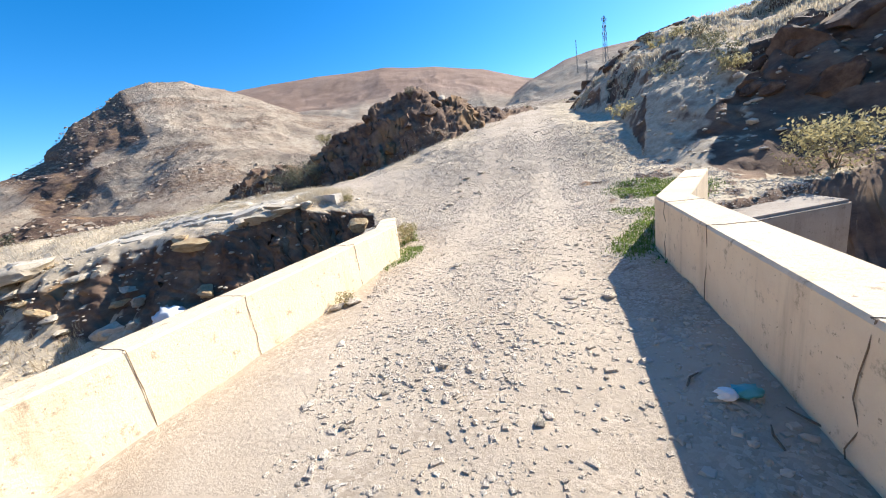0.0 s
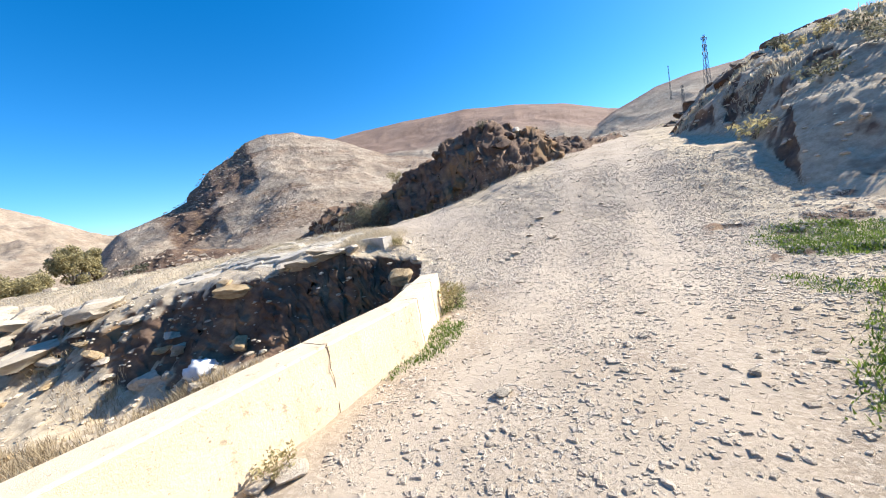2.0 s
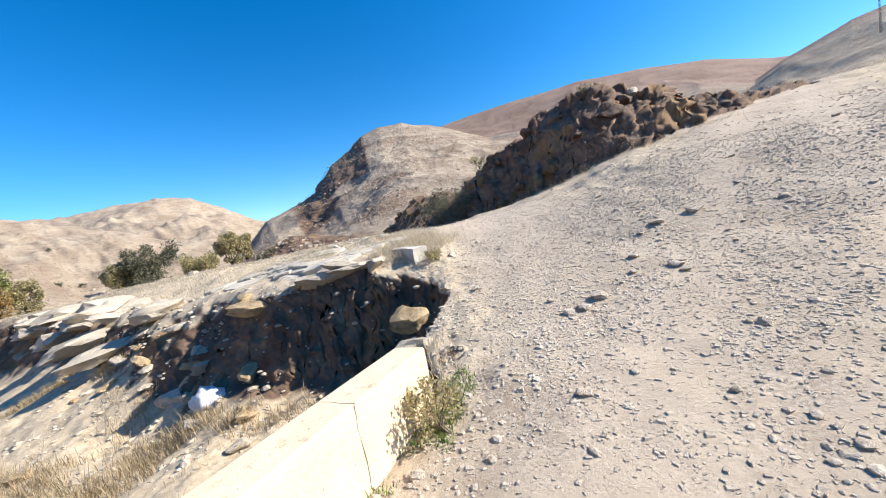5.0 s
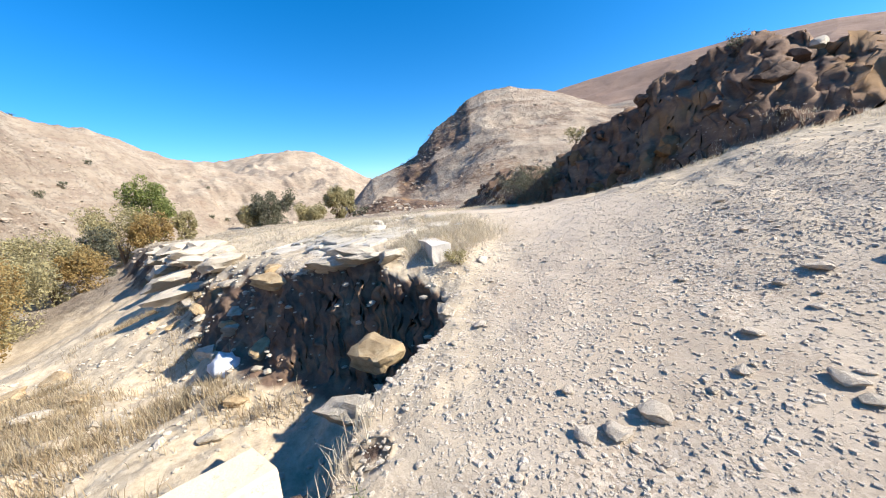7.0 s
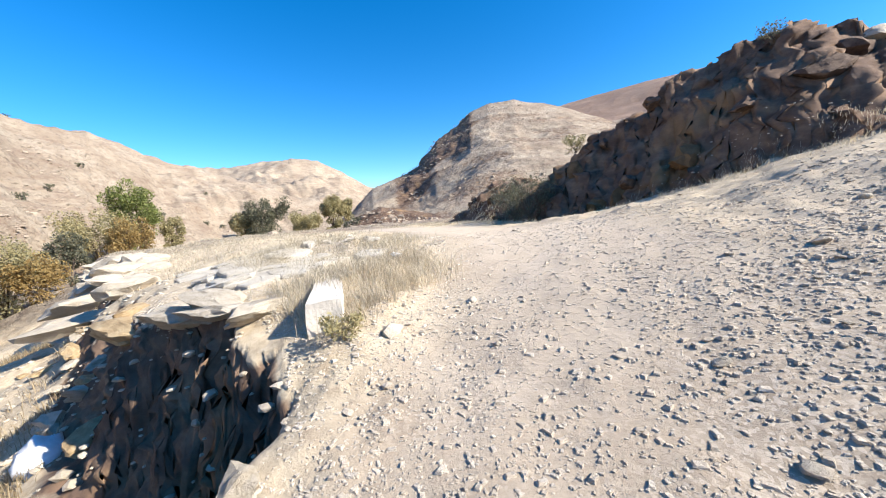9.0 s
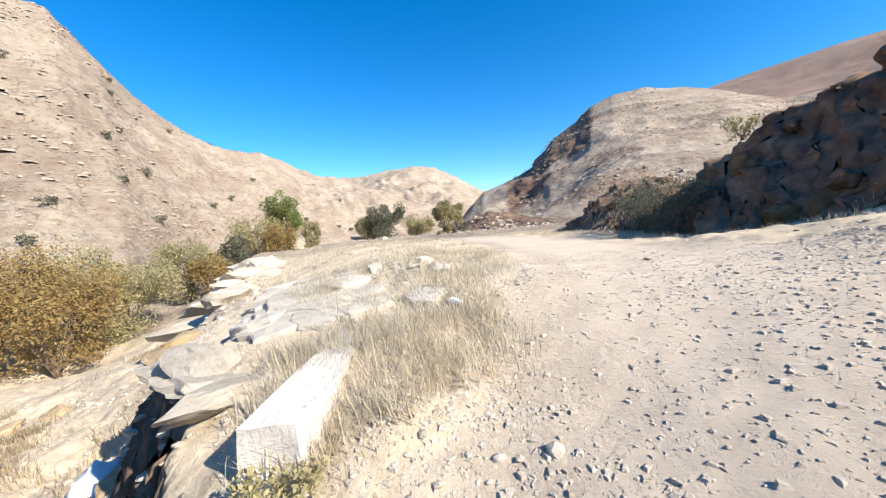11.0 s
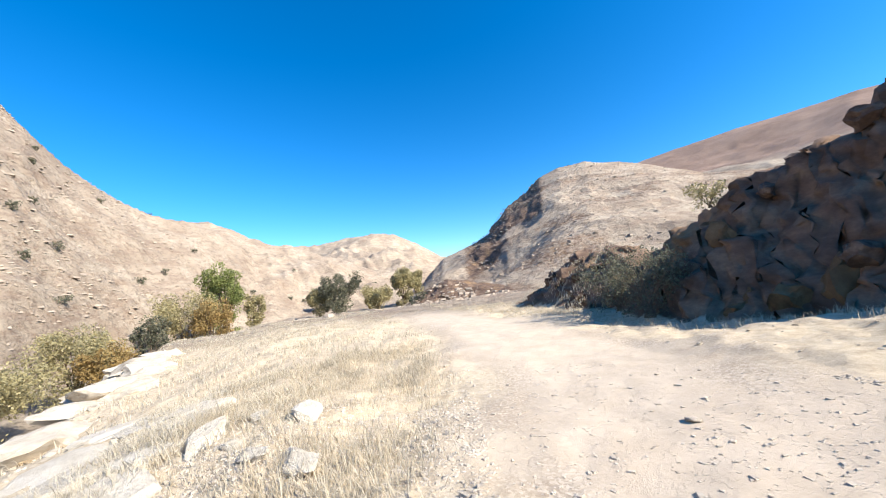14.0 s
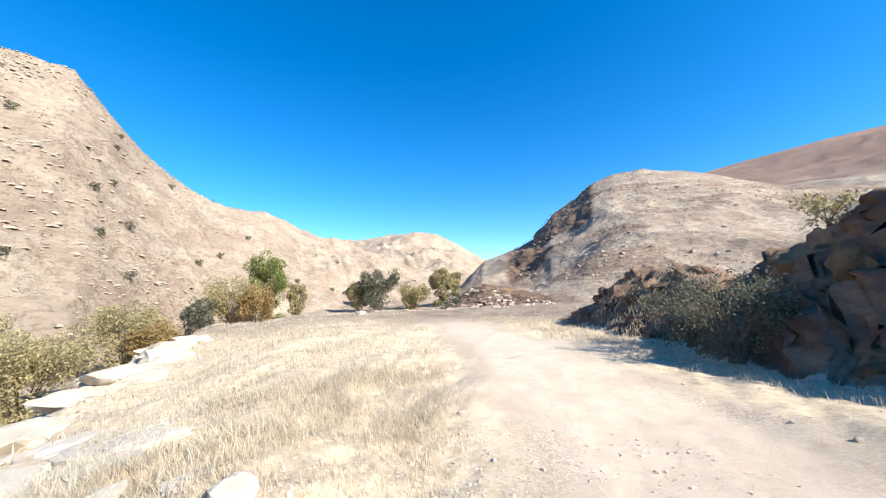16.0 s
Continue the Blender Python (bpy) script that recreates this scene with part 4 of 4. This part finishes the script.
x, y, rng = scatter(26000, 27, (2, 7, 3, 11), green_east)
tagged(new("green_grass", blades("green_grass", x, y, rng, 5, 0.07, 0.05, GREEN, 0.006, 1.1)), "fresh green grass patch beside the road", "grass", kind="stuff")
x, y, rng = scatter(24000, 28, (7, 26, 14, 40), lambda x, y: np.where(lay(x, y)[0] > meadow(x, y) + 0.1, sstep(0.1, 0.5, fbm(x * 0.35, y * 0.35, 18.0, 3)), 0))
tagged(new("hill_grass", blades("hill_grass", x, y, rng, 6, 0.22, 0.15, STRAW, 0.014, 0.7)), "straw tufts on the eastern hillside", "grass", kind="stuff")


# ---------------------------------------------------------------- shrubs and trees
def leaf_cloud(rng, centres, sizes, count, leaf, narrow=0.45):
    pick = rng.integers(0, len(centres), count)
    d = rng.normal(size=(count, 3))
    d /= np.linalg.norm(d, axis=1)[:, None]
    p = np.asarray(centres)[pick] + d * (np.asarray(sizes)[pick] * rng.uniform(0.35, 1.0, count) ** 0.6)[:, None]
    u = rng.normal(size=(count, 3))
    u[:, 2] += 0.3
    u /= np.linalg.norm(u, axis=1)[:, None]
    w = np.cross(u, rng.normal(size=(count, 3)))
    w /= np.maximum(np.linalg.norm(w, axis=1)[:, None], 1e-6)
    s = (leaf * rng.uniform(0.6, 1.4, count))[:, None]
    v = np.stack([p - u * s, p + w * s * narrow, p + u * s, p - w * s * narrow], 1).reshape(-1, 3)
    return v, np.arange(count * 4).reshape(-1, 4)


def plant(name, x, y, height, width, leaf_mat, label, category, seed, leaves=2600, leaf=0.12, stems=5, trunk=0.0, cone=0.0, sink=0.0):
    """A shrub or tree: tapered stem or stems, limbs, and a crown of many leaves in uneven clumps."""
    rng = np.random.default_rng(seed)
    z = ground_z(x, y) - sink
    thing = tagged(new(name), label, category)
    thing.location = (x, y, z)
    wood, centres, sizes = [], [], []
    for k in range(stems):
        a = 6.28 * k / stems + rng.uniform(-0.5, 0.5)
        out = width * 0.5 * rng.uniform(0.35, 0.85) * (0.25 if trunk and k == 0 else 1)
        top = height * rng.uniform(0.6, 0.92)
        start = trunk * height * rng.uniform(0.3, 0.7) if k else 0
        r = 0.02 * height * (1.3 if k == 0 else 0.7)
        path = [(0.02 * k, 0, start), (math.cos(a) * out * 0.4, math.sin(a) * out * 0.4, start + (top - start) * 0.45), (math.cos(a) * out, math.sin(a) * out, top)]
        wood.append(tube(path, [r, r * 0.6, r * 0.15], 5))
        for j in range(3):
            f = 0.35 + 0.25 * j
            b = a + rng.uniform(-1.3, 1.3)
            q = Vector(path[1]).lerp(Vector(path[2]), f)
            e = q + Vector((math.cos(b), math.sin(b), 0.5)) * width * 0.16
            wood.append(tube([tuple(q), tuple(e)], [r * 0.4, r * 0.1], 4))
            centres.append(tuple(e))
            sizes.append(width * rng.uniform(0.12, 0.22))
    for k in range(22):
        h = rng.uniform(0.06, 0.93)
        lim = width * 0.5 * (1 - cone * h) * math.sqrt(max(0.05, 1 - (2 * h - 1) ** 2 * 0.75))
        a, rr_ = rng.uniform(0, 6.28), lim * rng.uniform(0.35, 0.9)
        centres.append((math.cos(a) * rr_, math.sin(a) * rr_, h * height))
        sizes.append(width * rng.uniform(0.12, 0.24))
    part("trunk", mesh_of("trunk", *joined(wood), TWIG), thing)
    part("crown", mesh_of("crown", *leaf_cloud(rng, centres, sizes, leaves, leaf), leaf_mat), thing)
    return thing


def at_bearing(eye, az, d):
    return eye[0] + d * math.sin(radians(az)), eye[1] + d * math.cos(radians(az))


VIEW = (-2.5, 13.2)
for name, az, d, top, w, mat, label, cat, trunk, cone, leaves in (
        ("willow_tree", -90.3, 72, 5.9, 7.0, LEAF_G, "leafy green willow tree in the valley bottom", "tree", 0.12, 0.3, 5200),
        ("willow_tree", -75.6, 86, 2.9, 8.6, LEAF_D, "dull grey-green round willow tree in the valley", "tree", 0.1, 0.1, 4600),
        ("poplar_tree", -65.6, 96, 3.2, 5.8, LEAF_Y, "yellowing poplar tree in the valley", "tree", 0.1, 0.3, 3800),
        ("poplar_tree", -63.6, 100, 2.6, 5.0, LEAF_Y, "yellowing poplar tree in the valley", "tree", 0.1, 0.3, 3000),
        ("willow_shrub", -69.8, 92, 0.6, 7.0, LEAF_Y, "low yellow-brown willow shrub in the valley", "shrub", 0, 0, 3000),
        ("willow_shrub", -78.4, 88, 1.0, 5.0, LEAF_Y, "pale straw-coloured shrub in the valley", "shrub", 0, 0, 2400),
        ("conifer_tree", -77.4, 110, 1.6, 3.4, LEAF_D, "small dark conifer tree in the valley", "tree", 0.1, 0.8, 2200),
        ("willow_shrub", -94.6, 64, 2.2, 7.2, LEAF_Y, "yellow-green willow shrub on the stream bank", "shrub", 0, 0, 4200),
        ("willow_shrub", -92.0, 60, 1.0, 5.0, LEAF_O, "brown autumn shrub on the stream bank", "shrub", 0, 0, 3000),
        ("willow_shrub", -98.0, 52, 0.2, 3.2, LEAF_D, "dark low shrub on the stream bank", "shrub", 0, 0, 2000),
        ("willow_shrub", -103.9, 42, -0.8, 5.0, LEAF_Y, "yellow-green willow shrub on the stream bank", "shrub", 0, 0, 3800),
        ("willow_shrub", -101.5, 40, -2.8, 3.4, LEAF_O, "brown autumn shrub on the stream bank", "shrub", 0, 0, 2400),
        ("willow_shrub", -110.5, 33, -3.4, 6.0, LEAF_Y, "spreading yellow-green willow shrub by the stream", "shrub", 0, 0, 6000),
        ("willow_shrub", -114.5, 30, -1.0, 6.0, LEAF_Y, "tall yellow-green willow shrub by the stream", "shrub", 0, 0, 6000),
        ("willow_shrub", -118.0, 25, -3.2, 5.0, LEAF_O, "rust-orange autumn shrub by the stream", "shrub", 0, 0, 6000),
        ("willow_shrub", -122.0, 27, 0.0, 6.0, LEAF_O, "rust-orange autumn shrub by the stream", "shrub", 0, 0, 6000),
        ("willow_shrub", -87.0, 78, 1.6, 3.5, LEAF_Y, "yellow shrub on the valley side", "shrub", 0, 0, 1800)):
    x, y = at_bearing(VIEW, az, d)
    g = ground_z(x, y)
    plant(name, x, y, max(1.6, 2.5 + d * math.tan(radians(top)) - g), w, mat, label, cat, int(abs(az) * 10), int(leaves * 2.2), 0.0021 * d + 0.02, 7, trunk, cone)
plant("thorn_bush", -9.6, 24.3, 2.1, 2.3, LEAF_D, "dark twiggy thorn bush at the foot of the outcrop", "bush", 5, 5200, 0.035, 16)
plant("thorn_bush", -11.3, 25.6, 1.6, 2.2, LEAF_D, "dark twiggy thorn bush at the foot of the outcrop", "bush", 6, 3000, 0.035, 14)
plant("thorn_bush", -1.75, 26.6, 0.7, 0.7, LEAF_D, "small bare bush on top of the outcrop", "bush", 7, 400, 0.035, 7, sink=0.4)
plant("thorn_bush", -8.6, 27.0, 0.9, 1.0, LEAF_Y, "small straw-coloured bush on the outcrop", "bush", 8, 700, 0.05, 7)
plant("roadside_weed", -1.05, 7.9, 0.42, 0.5, LEAF_Y, "straggly grey-green weed beside the parapet end", "weed", 9, 900, 0.022, 8)
plant("roadside_weed", -1.42, 4.0, 0.14, 0.26, LEAF_Y, "small straggly weed at the parapet foot", "weed", 10, 260, 0.016, 6)
plant("roadside_weed", -3.45, 11.95, 0.22, 0.4, LEAF_Y, "grey-green weed beside a pale boulder", "weed", 11, 700, 0.02, 8)
plant("streamside_bush", 6.6, 3.4, 2.2, 2.4, LEAF_D, "twiggy dull olive bush growing in the stream cut", "bush", 12, 3600, 0.05, 8)
plant("streamside_bush", 8.4, 8.0, 1.0, 1.8, LEAF_Y, "straw-coloured bush on the bank", "bush", 13, 1600, 0.05, 8)
random.seed(15)
for n in range(70):
    az, d = random.uniform(-122, -62), random.uniform(52, 150)
    x, y = at_bearing(VIEW, az, d)
    if ground_z(x, y) < -1:
        continue
    plant("hill_shrub", x, y, random.uniform(0.7, 1.5), random.uniform(1.0, 2.2), LEAF_D, "small dark shrub on the bare valley side", "shrub", 100 + n, 160, 0.16, 4)
for n in range(22):
    az, r = random.uniform(25, 58), random.uniform(16, 32)
    x, y = at_bearing(BRIDGE, az, r)
    plant("hill_shrub", x, y, random.uniform(0.4, 0.9), random.uniform(0.7, 1.4), random.choice((LEAF_D, LEAF_Y)), "small dry shrub on the eastern hillside", "shrub", 200 + n, 300, 0.06, 5)


# ---------------------------------------------------------------- pylons
def pylon(x, y, height, half, label, arms=True):
    thing = tagged(new("pylon"), label, "pylon")
    z = ground_z(x, y) - 0.3
    thing.location = (x, y, z)
    thing.rotation_euler = (0, 0, radians(25))
    w = lambda h: half * (1 - 0.82 * h / height)
    leg = max(0.045, half * 0.07)
    for sx in (-1, 1):
        for sy in (-1, 1):
            part("leg", mesh_of("leg", *tube([(sx * w(0), sy * w(0), 0), (sx * w(height), sy * w(height), height)], [leg, leg * 0.8], 4), STEEL), thing)
    n = max(6, int(height / 1.6))
    for k in range(n):
        a, b = height * k / n, height * (k + 1) / n
        bits = []
        for s in (-1, 1):
            bits.append(tube([(s * w(a), -w(a), a), (s * w(b), w(b), b)], [leg * 0.6] * 2, 4))
            bits.append(tube([(-w(a), s * w(a), a), (w(b), s * w(b), b)], [leg * 0.6] * 2, 4))
            bits.append(tube([(w(a), s * w(a), a), (-w(b), s * w(b), b)], [leg * 0.6] * 2, 4))
        part("brace", mesh_of("brace", *joined(bits), STEEL), thing)
    if arms:
        for h, l in ((0.97, 1.0), (0.88, 0.8), (0.79, 1.0)):
            part("cross_arm", mesh_of("cross_arm", *tube([(-l * half, 0, height * h), (0, 0, height * h + 0.12), (l * half, 0, height * h)], [leg, leg * 1.3, leg], 4), STEEL), thing)
            for s in (-1, 1):
                part("insulator", mesh_of("insulator", *tube([(s * l * half, 0, height * h), (s * l * half, 0, height * h - 0.5)], [0.09, 0.06], 6), STEEL), thing)


def pylon_at(az, d, top, half, label):
    x, y = at_bearing((0, 0), az, d)
    pylon(x, y, 1.45 + d * math.tan(radians(top)) - ground_z(x, y) + 0.3, half, label)


pylon_at(24.3, 95, 15.2, 0.62, "grey lattice steel power pylon behind the hill")
pylon_at(21.9, 170, 10.6, 0.7, "grey lattice steel power pylon far up the road")
pylon_at(20.7, 240, 13.4, 0.3, "distant lattice steel power pylon on the ridge")
pylon_at(52.6, 48, 24, 1.0, "grey lattice steel power pylon on the eastern crest")

# ---------------------------------------------------------------- litter
bm = bmesh.new()
bmesh.ops.create_icosphere(bm, subdivisions=3, radius=1.0)
for v in bm.verts:
    v.co = Vector((v.co.x * 0.07, v.co.y * 0.045, v.co.z * 0.03)) * (1 + 0.4 * noise.noise(v.co * 3))
bag = new("plastic_bag", None)
tagged(bag, "crumpled blue-green and white plastic litter on the road", "litter")
bag.location = (1.33, 1.55, ground_z(1.33, 1.55) + 0.022)
part("wrapper", bm_mesh("wrapper", bm, TEAL, True), bag)
bm = bmesh.new()
bmesh.ops.create_icosphere(bm, subdivisions=3, radius=1.0)
for v in bm.verts:
    v.co = Vector((v.co.x * 0.04 - 0.09, v.co.y * 0.04, v.co.z * 0.028)) * (1 + 0.4 * noise.noise(v.co * 4))
part("crumpled_end", bm_mesh("crumpled_end", bm, WHITE, True), bag, "white crumpled plastic end")
bm = bmesh.new()
bmesh.ops.create_cube(bm, size=1.0)
bmesh.ops.scale(bm, vec=(0.2, 0.09, 0.05), verts=bm.verts)
bmesh.ops.bevel(bm, geom=bm.edges[:], offset=0.015, segments=2, affect="EDGES")
ob = new("plastic_scrap", bm_mesh("plastic_scrap", bm, WHITE))
ob.matrix_basis = pose(-5.12, 13.8, ground_z(-5.12, 13.8) + 0.03, 4, 6, 20)
tagged(ob, "white scrap of plastic lying in dry grass", "litter")
bm = bmesh.new()
bmesh.ops.create_icosphere(bm, subdivisions=3, radius=1.0)
for v in bm.verts:
    v.co = Vector((v.co.x * 0.42, v.co.y * 0.3, v.co.z * 0.3)) * (1 + 0.45 * noise.noise(v.co * 2.2))
ob = new("sack", bm_mesh("sack", bm, CLOTH, True))
ob.location = (-8.45, 9.2, ground_z(-8.45, 9.2) + 0.15)
tagged(ob, "crumpled white sack dumped in the gully", "sack")
for k, (x, y, a, l) in enumerate(((1.2, 1.75, 40, 0.16), (1.45, 1.35, 110, 0.2), (1.25, 1.3, 70, 0.14))):
    ob = new("stick", mesh_of("stick", *tube([(-l / 2, 0, 0), (0, 0.01, 0.008), (l / 2, -0.01, 0.003)], [0.005, 0.006, 0.003], 5), TWIG))
    ob.matrix_basis = pose(x, y, ground_z(x, y) + 0.008, 0, 0, a)
    tagged(ob, "thin dry stick on the road", "stick", "sticks on the road")
